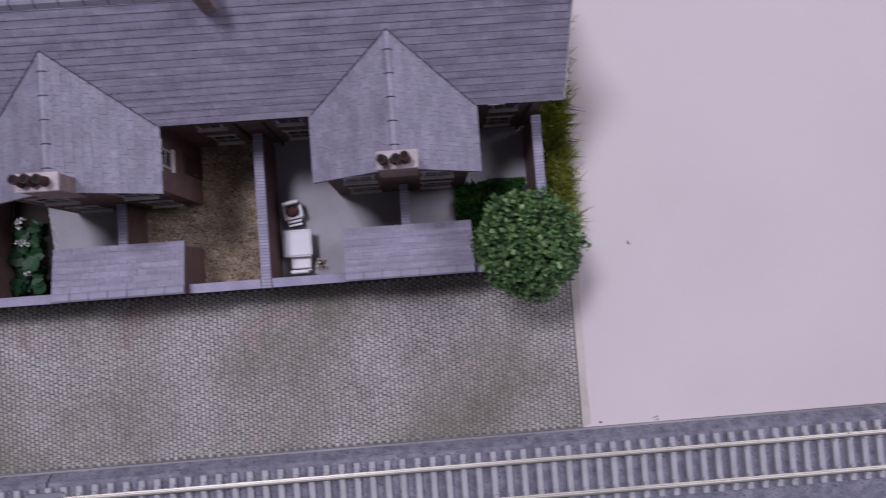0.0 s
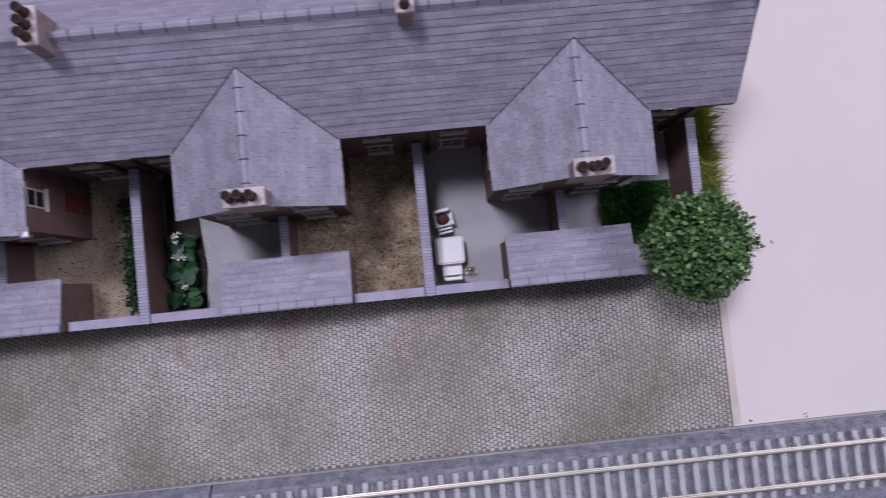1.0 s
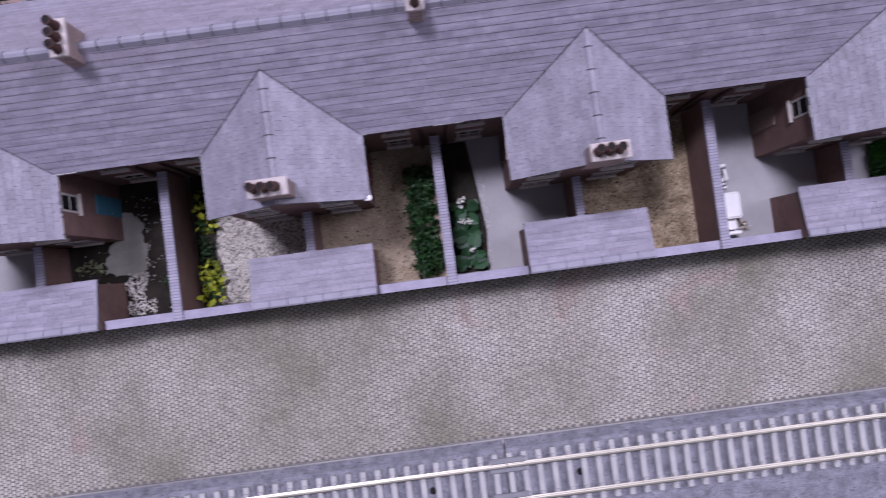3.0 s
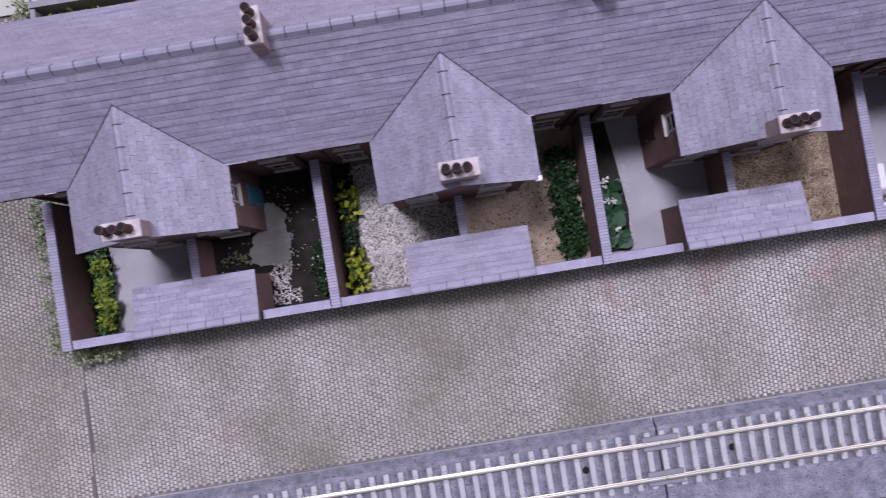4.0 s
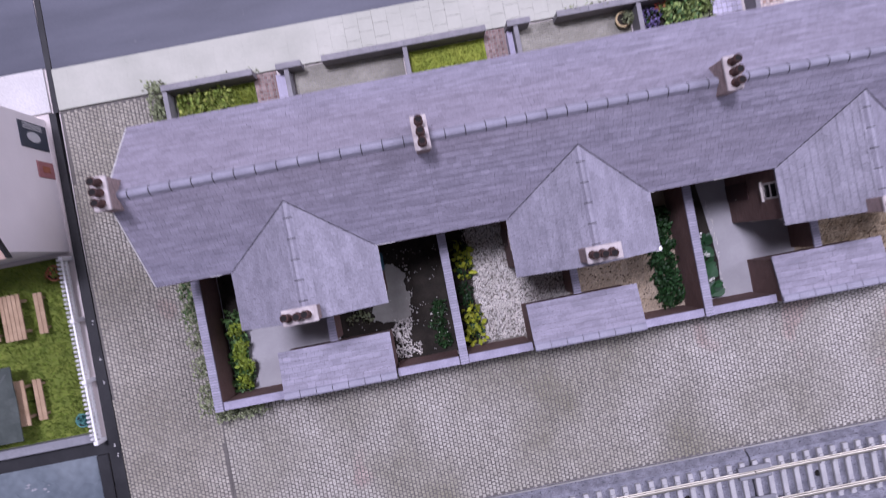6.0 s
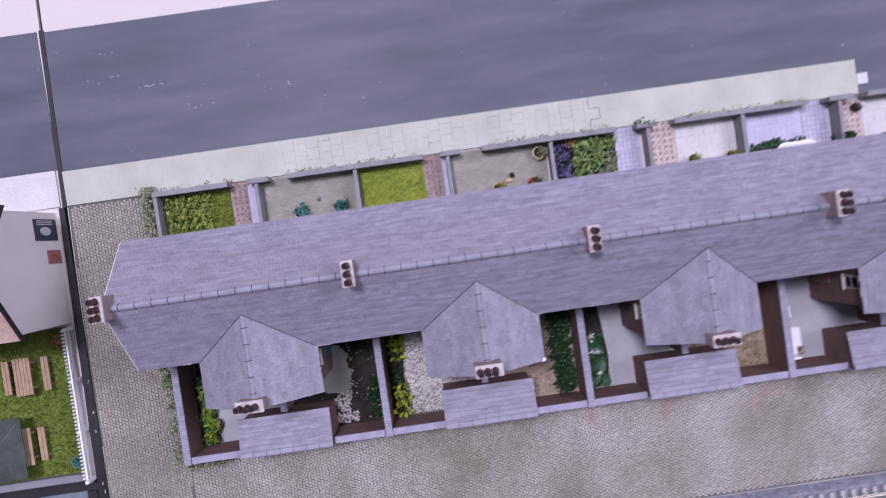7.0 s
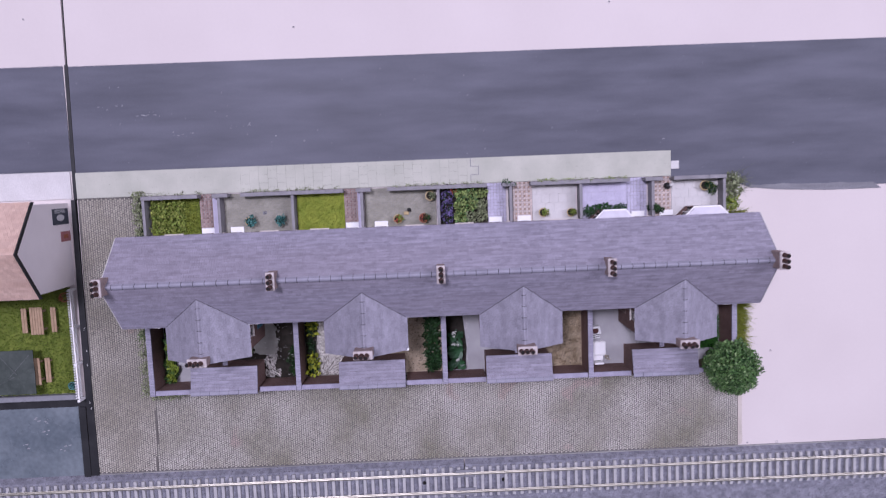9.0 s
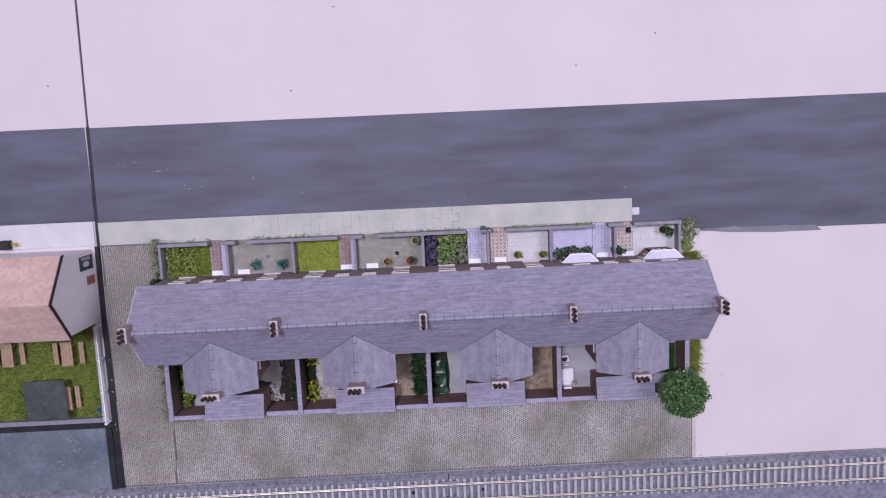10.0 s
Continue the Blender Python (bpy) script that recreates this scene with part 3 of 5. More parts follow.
def terrace_pair(i):
    """Two terraced houses that share a rear wing, at module i from the west."""
    x0, x1 = -138.0 + 69 * i, -69.0 + 69 * i
    cx = (-103.5, -34.4, 34.0, 102.8)[i]
    rg = random.Random(50 + i)
    ends = ("row end beside cobbles" if i == 0 else "row end beside tree" if i == 3 else "mid row")
    front = "white bays" if i == 3 else "plain front"
    house = thing("terraced_house", ((x0 + x1) / 2, 56, 0), f"brick and slate model houses, {ends}, {front}", "house", "houses of the terrace")
    rx0, rx1 = (x0 - 2.3 if i == 0 else x0), (x1 + 2.3 if i == 3 else x1)
    # walls
    wall = part("rear_wall", box(x0, x1, 37.4, 39.0, 0, 36.6), M_BRICK, house, "dark red brick rear wall")
    part("front_wall", box(x0, x1, 71.6, 73.2, 0, 36.2), M_FRONT, house, "weathered tan-grey brick front wall")
    if i in (0, 3):
        gx = (x0, x0 + 1.6) if i == 0 else (x1 - 1.6, x1)
        part("gable_wall", prism([(39.0, 0), (71.6, 0), (71.6, 36.2), (56.2, 51.8), (39.0, 36.6)], 0, *gx), M_BRICK, house, "dark red brick gable wall")
    # drain pipes and gutter
    part("gutter", box(rx0, rx1, 35.0, 35.9, 34.3, 35.1, 0.15), M_DKDOOR, house, "dark gutter along the eaves")
    for px in ((x0 + 3.2, x1 - 3.2)):
        part("drainpipe", lathe([(0.42, 0.3), (0.42, 34.5)], px, 36.8, 8), M_DKDOOR, house, "dark drainpipe")
    # rear windows
    for a in (x0 + 6.2, x1 - 12.2):
        window_on(house, "S", a, a + 6.0, 21.5, 29.5, 37.4)
        window_on(house, "S", a, a + 6.0, 5.0, 13.0, 37.4)
    # main roof: a thick sheet and its slates
    t = 0.8
    bm = prism([(EAVE_S[0], EAVE_S[1] - t), EAVE_S, RIDGE, (RIDGE[0], RIDGE[1] - 1.2)], 0, rx0, rx1)
    prism([RIDGE, EAVE_N, (EAVE_N[0], EAVE_N[1] - t), (RIDGE[0], RIDGE[1] - 1.2)], 0, rx0, rx1, bm)
    roof = part("roof", bm, M_SHEET, house, "grey slate roof")
    for vx in ([rx0 - 0.25] if i == 0 else []) + ([rx1] if i == 3 else []):
        bm = prism([(EAVE_S[0], EAVE_S[1] - t), (EAVE_S[0], EAVE_S[1] + 0.5), (RIDGE[0], RIDGE[1] + 0.5), (RIDGE[0], RIDGE[1] - 1.2)], 0, vx, vx + 0.25)
        prism([(RIDGE[0], RIDGE[1] + 0.5), (EAVE_N[0], EAVE_N[1] + 0.5), (EAVE_N[0], EAVE_N[1] - t), (RIDGE[0], RIDGE[1] - 1.2)], 0, vx, vx + 0.25, bm)
        part("verge", bm, M_CARD, roof, "pale card verge")
    worn = Heap()
    x = rx0
    while x < rx1 - 1:
        l = min(rg.uniform(0.6, 7.0), rx1 - x)
        if rg.random() < 0.62:
            worn.brick(x, x + l, EAVE_S[0] - rg.uniform(0.1, 0.3), EAVE_S[0] - 0.01, EAVE_S[1] - 0.5, EAVE_S[1] + rg.uniform(0.0, 0.2), 0.02)
        x += l + rg.uniform(0.0, 0.8)
    worn.put("worn_edge", M_CARD, roof, "pale worn card edge", "stuff")
    rest = Heap()
    for a, ln, up, nr, south in ((EAVE_S, LS, UPS, NS_, True), (EAVE_N, LN, UPN, NN, False)):
        ex = ln / COURSES
        n = int((rx1 - rx0) / SW_)
        w = (rx1 - rx0) / n
        for c in range(COURSES):
            y, z = a[0] + up.y * ex * c, a[1] + up.z * ex * c
            ll = min(2.15, ln - ex * c)
            for k in range(n + c % 2):
                x = rx0 + (k + 0.5 - 0.5 * (c % 2)) * w
                ww = w
                if c % 2 and k in (0, n):
                    x, ww = (rx0 + w / 4, w / 2) if k == 0 else (rx1 - w / 4, w / 2)
                jit = rg.uniform(0, 0.05)
                if south and c < 8 and ww == w:
                    place_slate(roof, Vector((x, y, z)), XDIR, up, nr, w, 2.15, jit)
                else:
                    heap_slate(rest, Vector((x, y, z)), XDIR, up, nr, ww, ll, jit)
    rest.put("slates", M_SLATE, roof, "weathered grey slates", "stuff")
    n = round((rx1 - rx0) / 4.7)
    w = (rx1 - rx0) / n
    for k in range(n):
        a, b = rx0 + k * w + 0.1, rx0 + (k + 1) * w - 0.1
        tiles = Heap()
        sec = [(RIDGE[0] - 1.2, RIDGE[1] - 0.7), (RIDGE[0] - 0.6, RIDGE[1] + 0.35), (RIDGE[0], RIDGE[1] + 0.6), (RIDGE[0] + 0.6, RIDGE[1] + 0.35), (RIDGE[0] + 1.2, RIDGE[1] - 0.7)]
        tiles.add([(a, *p) for p in sec] + [(b, *p) for p in sec], [(0, 1, 6, 5), (1, 2, 7, 6), (2, 3, 8, 7), (3, 4, 9, 8), (0, 4, 3, 2, 1), (5, 6, 7, 8, 9)])
        tiles.put("ridge_tile", M_RIDGE, roof)
        # dark strip across the ridge, slightly proud of the tiles
        seam = prism([(p, q + 0.1) for p, q in sec], 0, b, b + 0.2)
        part("ridge_seam", seam, M_SEAM, roof, "dark raised ridge joint")
    if i < 3:
        ridge_chimney(x1 - (0.8, 0.8, 0.0)[i], house)
    if i == 0:
        ridge_chimney(x0 - 1.4, house)
    if i == 3:
        ridge_chimney(x1 + 1.4, house)
    # rear wing
    ex0, ex1, ys, ez, rz = cx - 18.2, cx + 18.2, 20.6, 35.3, 47.6
    wx0, wx1, wy = cx - 16.4, cx + 16.4, 22.2
    bm = prism([(wx0, 0), (wx1, 0), (wx1, 36.2), (cx, 46.9), (wx0, 36.2)], 1, wy, wy + 1.6)
    box(wx0, wx0 + 1.6, wy + 1.6, 37.4, 0, 36.0, 0, bm)
    box(wx1 - 1.6, wx1, wy + 1.6, 37.4, 0, 36.0, 0, bm)
    part("rear_wing", bm, M_BRICK, house, "dark red brick rear wing")
    for sgn, face, at in ((-1, "W", wx0), (1, "E", wx1)):
        window_on(house, face, 27.6, 32.0, 23.4, 31.4, at, lintel=False, bars=0)
        paint, lab = {(0, 1): (M_BLUE, "blue back door"), (1, 1): (M_REDDOOR, "dull red back door"), (3, -1): (M_TANDOOR, "faded tan back door")}.get((i, sgn), (M_DKDOOR, "dark brown back door"))
        door_on(house, face, 28.4, 33.4, 14.5, at, paint, lab)
    for a in (cx - 12.6, cx + 5.4):
        window_on(house, "S", a, a + 7.0, 23.0, 31.0, wy)
        window_on(house, "S", a, a + 7.0, 5.5, 13.0, wy)
    run = (rz - ez) / (RIDGE[1] - EAVE_S[1]) * (RIDGE[0] - EAVE_S[0])
    yr, ye = EAVE_S[0] + run + 0.6, EAVE_S[0] + 0.6
    bm = bmesh.new()
    for s in (-1, 1):
        q = [(cx + s * 18.2, ys, ez), (cx + s * 18.2, ye, ez), (cx, yr, rz), (cx, ys, rz)]
        v = [bm.verts.new(p) for p in q] + [bm.verts.new((p[0], p[1], p[2] - 0.8)) for p in q]
        for f in BOXF:
            bm.faces.new([v[j] for j in f])
    wroof = part("wing_roof", bm, M_SHEET, house, "grey slate wing roof")
    half = Vector((18.2, 0, rz - ez))
    sl_len, nc = half.length, 13
    for s in (-1, 1):
        up = Vector((-s * 18.2, 0, rz - ez)).normalized()
        nr = Vector((s * (rz - ez), 0, 18.2)).normalized()
        exw = sl_len / nc
        for c in range(nc):
            o = Vector((cx + s * 18.2, 0, ez)) + up * exw * c
            top = ye + (yr - ye) * (c + 0.25) / nc
            y = ys - (0.9 if c % 2 else 0.0)
            while y < top:
                y2 = min(y + SW_, top)
                y1 = max(y, ys)
                if y2 - y1 > 0.3:
                    place_slate(wroof, Vector((o.x, (y1 + y2) / 2, o.z)), Vector((0, s, 0)), up, nr, y2 - y1, min(2.15, sl_len - exw * c), rg.uniform(0, 0.09), SLATE_WING)
                y += SW_
    # raised dark strips drawn for the gap where wing roof meets main slope
    for s in (-1, 1):
        a, b = Vector((cx + s * 17.9, 35.3, 35.6)), Vector((cx, 48.9, 47.75))
        d = Vector((a.y - b.y, b.x - a.x, 0)).normalized() * 0.11
        valley = Heap()
        valley.slab([a - d - Vector((0, 0, 0.5)), a + d - Vector((0, 0, 0.5)), b + d - Vector((0, 0, 0.5)), b - d - Vector((0, 0, 0.5))], (0, 0, 1), 0.84)
        valley.put("valley", M_SEAM, wroof, "dark strip drawn for the valley gap")
    worn, re = Heap(), random.Random(70 + i)
    for s in (-1, 1):
        y = ys
        while y < ye - 3:
            l = re.uniform(0.6, 4.5)
            if re.random() < 0.5:
                xs = sorted((cx + s * 18.22, cx + s * 18.38))
                worn.brick(xs[0], xs[1], y, min(y + l, ye - 1), ez - 0.5, ez + 0.1, 0.02)
            y += l + re.uniform(0.1, 1.2)
    worn.put("worn_edge", M_CARD, wroof, "pale worn card edge", "stuff")
    n = 6
    w = (yr - ys) / n
    for k in range(n):
        a, b = ys + k * w + 0.13, ys + (k + 1) * w - 0.13
        tiles = Heap()
        sec = [(cx - 1.1, rz - 0.5), (cx - 0.35, rz + 0.16), (cx + 0.35, rz + 0.16), (cx + 1.1, rz - 0.5)]
        tiles.add([(p[0], a, p[1]) for p in sec] + [(p[0], b, p[1]) for p in sec], [(0, 4, 5, 1), (1, 5, 6, 2), (2, 6, 7, 3), (0, 1, 2, 3), (7, 6, 5, 4)])
        tiles.put("ridge_tile", M_SLATE_W, wroof)
        if k < n - 1:
            part("ridge_seam", prism([(p, q + 0.08) for p, q in sec], 1, b + 0.03, b + 0.23), M_SEAM, wroof, "dark raised ridge joint")
    if i == 1:
        part("torn_corner", box(ex1 - 1.3, ex1 + 0.4, ys - 0.3, ys + 0.9, ez - 0.2, ez + 0.5, 0.2), M_WHITE, house, "torn white card corner")
    # chimney on the wing gable
    wing_x, cx = cx, cx + (-0.9, -0.4, 0.2, 0.2)[i]
    cy, cz = 23.0 + (-0.6, 0.4, -1.0, -1.3)[i], (1.7, 4.3, 2.6, 2.0)[i]
    ch = part("chimney", box(cx - 3.6, cx + 4.2, cy - 1.65, cy + 1.65, 40.0, 48.9 + cz, 0.1), M_CHIM, house, "brick chimney on the wing gable")
    part("cap", box(cx - 3.8, cx + 4.4, cy - 1.85, cy + 1.85, 48.9 + cz, 49.7 + cz, 0.15), M_CAP, ch, "pale stone cap")
    for k in range(3):
        px = cx - 0.2 + (k - 1) * 2.2
        bm = pot(0, 0, 0)
        lean = Matrix.Rotation(rg.uniform(-0.12, 0.12), 4, "Y") @ Matrix.Rotation(rg.uniform(-0.1, 0.1), 4, "X")
        bmesh.ops.transform(bm, matrix=Matrix.Translation((px, cy, 49.65 + cz)) @ lean, verts=bm.verts)
        part("chimney_pot", bm, M_POT, ch, "dark brown clay pot")
        # black disc coloured as the shaded inside of the pot
        bm = lathe([(0.74, 3.48), (0.74, 3.56)], 0, 0, 10)
        bmesh.ops.transform(bm, matrix=Matrix.Translation((px, cy, 49.65 + cz)) @ lean, verts=bm.verts)
        part("flue", bm, M_HOLE, ch, "black disc as the shaded pot opening")
    cx = wing_x
    # front doors, windows and steps
    for a, dr in ((x0 + 24.6, x0 + 8.0), (x1 - 30.6, x1 - 16.0)):
        door_on(house, "N", a, a + 5.2, 14.5, 73.2, M_DKDOOR, "dark front door")
        part("doorstep", box(a - 0.4, a + 6.0, 73.2, 76.0, 0.3, 1.6, 0.12), M_WHITE, house, "white doorstep")
        part("door_lintel", box(a - 0.6, a + 5.8, 73.0, 73.7, 15.0, 16.0, 0.05), M_CAP, house, "pale stone lintel")
        window_on(house, "N", a - 0.6, a + 5.6, 21.5, 29.5, 73.2)
        window_on(house, "N", dr, dr + 8.0, 21.5, 29.5, 73.2)
        if i < 3:
            window_on(house, "N", dr, dr + 8.0, 5.0, 13.5, 73.2)
    return house


for i in range(4):
    terrace_pair(i)


def bay_window(xa, xb):
    """A white bay in front of the end houses."""
    b = thing("bay_window", ((xa + xb) / 2, 75.5, 0), "white-painted bay window with a flat lead top", "bay window", "bay windows")
    base = [(xa, 73.25), (xa + 4.4, 77.4), (xb - 4.4, 77.4), (xb, 73.25)]
    part("base", prism(base, 2, 0.3, 4.6), M_BRICK, b, "brick base")
    part("glazing", prism([(xa + 0.5, 73.25), (xa + 4.6, 76.9), (xb - 4.6, 76.9), (xb - 0.5, 73.25)], 2, 4.6, 12.6), M_GLASS, b, "dark glass")
    for k, ((ax, ay), (bx, by)) in enumerate(zip(base, base[1:])):
        m = 2 if k != 1 else 4
        for j in range(m + 1):
            px, py = ax + (bx - ax) * j / m, ay + (by - ay) * j / m
            part("mullion", box(px - 0.3, px + 0.3, max(73.25, py - 0.6), max(73.6, py - 0.05), 4.6, 12.6, 0.04), M_WHITE, b)
    part("cornice", prism([(xa - 0.5, 73.25), (xa + 4.2, 77.9), (xb - 4.2, 77.9), (xb + 0.5, 73.25)], 2, 12.6, 13.6), M_WHITE, b, "white moulded cornice")
    part("top", prism([(xa + 0.3, 73.25), (xa + 4.5, 77.3), (xb - 4.5, 77.3), (xb - 0.3, 73.25)], 2, 13.6, 14.3), M_LEAD, b, "pale lead top")


bay_window(72.6, 91.4)
bay_window(115.2, 136.0)

# ---- yard walls and outhouses ----
def wall_run(name, x0, x1, y0, y1, h, label, pitch=0.74, mat_top=None):
    """A brick wall with a coping of bricks laid on edge."""
    w = thing(name, ((x0 + x1) / 2, (y0 + y1) / 2, 0), label, "wall")
    part("wall", box(x0 + 0.2, x1 - 0.2, y0 + 0.2, y1 - 0.2, 0, h - 0.6), mat_top or M_BRICK, w, "grey stone" if mat_top else "dark red brick")
    c = Heap()
    ly = (y1 - y0) > (x1 - x0)
    n = max(1, int((y1 - y0 if ly else x1 - x0) / pitch))
    for k in range(n):
        if ly:
            p = (y1 - y0) / n
            c.brick(x0, x1, y0 + k * p + 0.06, y0 + (k + 1) * p - 0.06, h - 0.6, h, 0.05)
        else:
            p = (x1 - x0) / n
            c.brick(x0 + k * p + 0.06, x0 + (k + 1) * p - 0.06, y0, y1, h - 0.6, h, 0.05)
    part("coping_bed", box(x0 + 0.1, x1 - 0.1, y0 + 0.1, y1 - 0.1, h - 0.62, h - 0.12), M_JOINER, w, "grey mortar bed")
    c.put("coping", mat_top or M_COPE, w, "grey stone coping" if mat_top else "pale lilac-grey brick-on-edge coping", "stuff")
    return w


for k, x in enumerate((-137.4, -69, 0, 69, 137.2)):
    wall_run("yard_wall", x - 1.2, x + 1.2, -1.2, 36.6, 16.5, "brick yard wall dividing two back yards" if 0 < k < 4 else "brick yard wall at the end of the row")
for i in range(4):
    cx = -103.5 + 69 * i
    wall_run("back_wall", -136.2 + 69 * i if i == 0 else -67.8 + 69 * (i - 1), cx - 15.2, -1.1, 1.2, 15.9, "low brick wall along the cobbled lane", pitch=17.0)
    wall_run("back_wall", cx + 15.8, cx + 33.2 if i < 3 else 136.0, -1.1, 1.2, 15.9, "low brick wall along the cobbled lane", pitch=17.0)
    wall_run("party_wall", cx - 1.1, cx + 1.1, 11.6, 22.1, 14.0, "short brick wall between wing and outhouse")


def outhouse(cx, seed):
    rg = random.Random(seed)
    o = thing("outhouse", (cx + 0.3, 5.5, 0), "low brick outhouse with a lean-to slate roof", "outhouse", "outhouses")
    x0, x1 = cx - 15.2, cx + 15.8
    part("wall", prism([(-0.9, 0), (10.6, 0), (10.6, 16.6), (-0.9, 18.6)], 0, x0 + 0.5, x1 - 0.5), M_BRICK, o, "dark red brick")
    a, b = (11.7, 17.0), (-0.6, 19.3)
    r = part("roof", prism([(a[0], a[1] - 0.6), a, b, (b[0], b[1] - 0.6)], 0, x0, x1), M_SHEET, o, "slate lean-to roof")
    up = Vector((0, b[0] - a[0], b[1] - a[1]))
    ln = up.length
    up.normalize()
    nr = Vector((0, -up.z, up.y)) * -1
    n, nc = 14, 7
    w, ex = (x1 - x0) / n, (ln - 1.6) / nc
    for c in range(nc):
        for k in range(n + c % 2):
            x, ww = x0 + (k + 0.5 - 0.5 * (c % 2)) * w, w
            if c % 2 and k in (0, n):
                x, ww = (x0 + w / 4, w / 2) if k == 0 else (x1 - w / 4, w / 2)
            p = Vector((x, a[0], a[1])) + up * ex * c
            place_slate(r, p, -XDIR, up, nr, ww, ex * 0.955, rg.uniform(0, 0.12))
    n = 7
    w = (x1 - x0) / n
    for k in range(n):
        xa, xb = x0 + k * w + 0.08, x0 + (k + 1) * w - 0.08
        t = Heap()
        sec = [(1.1, 19.15), (0.7, 19.6), (-0.6, 19.85), (-1.0, 19.5), (-1.0, 18.7)]
        t.add([(xa, *p) for p in sec] + [(xb, *p) for p in sec], [(0, 1, 6, 5), (1, 2, 7, 6), (2, 3, 8, 7), (3, 4, 9, 8), (0, 4, 3, 2, 1), (5, 6, 7, 8, 9)])
        t.put("ridge_tile", M_RIDGE, r)


for i in range(4):
    outhouse(-103.5 + 69 * i, i)

# ---- back yards ----
M_GBED = mat("gravel_bed", (0.17, 0.155, 0.13), (0.27, 0.25, 0.215), s=2, s2=0.5, rough=0.95, bump=0.6)
YARDS = [(-136.1, -104.7), (-102.3, -70.3), (-67.7, -35.7), (-33.3, -1.3), (1.3, 33.3), (35.7, 67.7), (70.3, 102.3), (104.7, 135.9)]
YMAT = [(M_CONC, "smooth grey concrete yard"), (M_SOIL, "dark bare soil yard"), (M_GBED, "pale gritty bed under white gravel"), (M_TANP, "pale tan gritty yard"),
        (M_CONC, "smooth grey concrete yard"), (M_TAN, "tan gritty yard with dark specks"), (M_CONC, "smooth grey concrete yard"), (M_CONC, "smooth grey concrete yard")]
for k, ((a, b), (m, lab)) in enumerate(zip(YARDS, YMAT)):
    setting(f"yard_floor_{k + 1}", box(a - 1.2, b + 1.2, 0.6, 37.4, 0.0, 0.3), m, lab, "yard floor")

rng = random.Random(11)


def stuff(heap, name, material, at, label, category):
    ob = heap.put(name, material, None)
    return tagged(ob, label, category, kind="stuff")


def wob(x, y, k=0.25, a=1.0):
    return a * noise.noise(Vector((x * k, y * k, 3.7)))


h = Heap()
grains(h, lambda x, y: x > -62.2 + wob(x, y, 0.3, 2.5) - (1.0 if y < 12 else 0), -67, -34, 1.5, 36, 0.3, 8500, 0.62, rng)
stuff(h, "gravel", M_WGRAV, None, "pale white gravel spread over the yard", "gravel")
h = Heap()
grains(h, lambda x, y: x < -8.0 + wob(x, y, 0.3, 3), -33, -3, 1.5, 36, 0.3, 4200, 0.45, rng)
grains(h, lambda x, y: True, 36, 67.6, 1.5, 36, 0.3, 7500, 0.5, rng)
h2 = Heap()
grains(h2, lambda x, y: x < -8.0, -33, -3, 1.5, 36, 0.3, 260, 0.55, rng)
grains(h2, lambda x, y: True, 36, 67.6, 1.5, 36, 0.3, 800, 0.5, rng)
stuff(h2, "dark_grit", M_TRUNK, None, "dark brown flecks in the grit", "grit")
stuff(h, "grit", M_TANG, None, "coarse tan grit over the yards", "grit")
h = Heap()
grains(h, lambda x, y: abs(x + 84.6 - wob(x, y, 0.3, 2.5)) < 3.0, -92, -78, 1.5, 13.0, 0.3, 800, 0.6, rng)
grains(h, lambda x, y: abs(x + 81.2 - wob(x, y, 0.3, 2)) < 1.0, -86, -77, 14, 33, 0.3, 260, 0.5, rng)
grains(h, lambda x, y: noise.noise(Vector((x * 0.4, y * 0.4, 1))) > 0.15, -101, -71, 1.5, 34, 0.3, 700, 0.36, rng)
grains(h, lambda x, y: x > 10.2 + wob(x, y, 0.4, 1.5) and x < 11.8 + wob(x, y, 0.4, 1.5), 6, 14, 1.5, 30, 0.3, 500, 0.4, rng)
stuff(h, "stone_chips", M_WGRAV, None, "loose pale stone chips on soil", "stones")
M_PATCH = mat("worn_concrete", (0.29, 0.285, 0.25), (0.42, 0.41, 0.365), s=4, s2=0.6, rough=0.9, fine=0.15, contrast=0.4)
outline = [(-87.0, 30), (-83.5, 29), (-81.4, 25.7), (-81.6, 21), (-81.2, 16), (-82.7, 12), (-86, 12.4), (-89.1, 12.6), (-92.8, 14), (-92.2, 18), (-90.8, 21), (-88, 24)]
edge = []
for k, (p, q) in enumerate(zip(outline, outline[1:] + outline[:1])):
    for f in range(6):
        x, y = p[0] + (q[0] - p[0]) * f / 6, p[1] + (q[1] - p[1]) * f / 6
        ragged = 0.0 if k == 11 else 1.1
        edge.append((x + ragged * noise.noise(Vector((x, y, 5.0)) * 0.9), y + ragged * noise.noise(Vector((x, y, 9.0)) * 0.9)))
setting("path_1", prism(edge, 2, 0.0, 0.42), M_PATCH, "pale worn concrete patch on soil", "path")
setting("soil_bed_3", prism([(-67.6, 1.3), (-62.6, 1.3), (-61.8, 8), (-62.6, 16), (-61.4, 24), (-62.0, 37), (-67.6, 37)], 2, 0.0, 0.5), M_SOIL, "dark soil bed along the wall", "soil bed")
setting("soil_bed_1", prism([(1.3, 1.3), (10.2, 1.3), (11.2, 12), (10.0, 25), (8.5, 37), (1.3, 37)], 2, 0.0, 0.5), M_SOIL, "dark soil bed along the wall", "soil bed")
setting("soil_bed_2", prism([(-136.0, 1.3), (-131.5, 1.3), (-130.6, 20), (-131.8, 37), (-136.0, 37)], 2, 0.0, 0.5), M_SOIL, "dark soil bed along the wall", "soil bed")


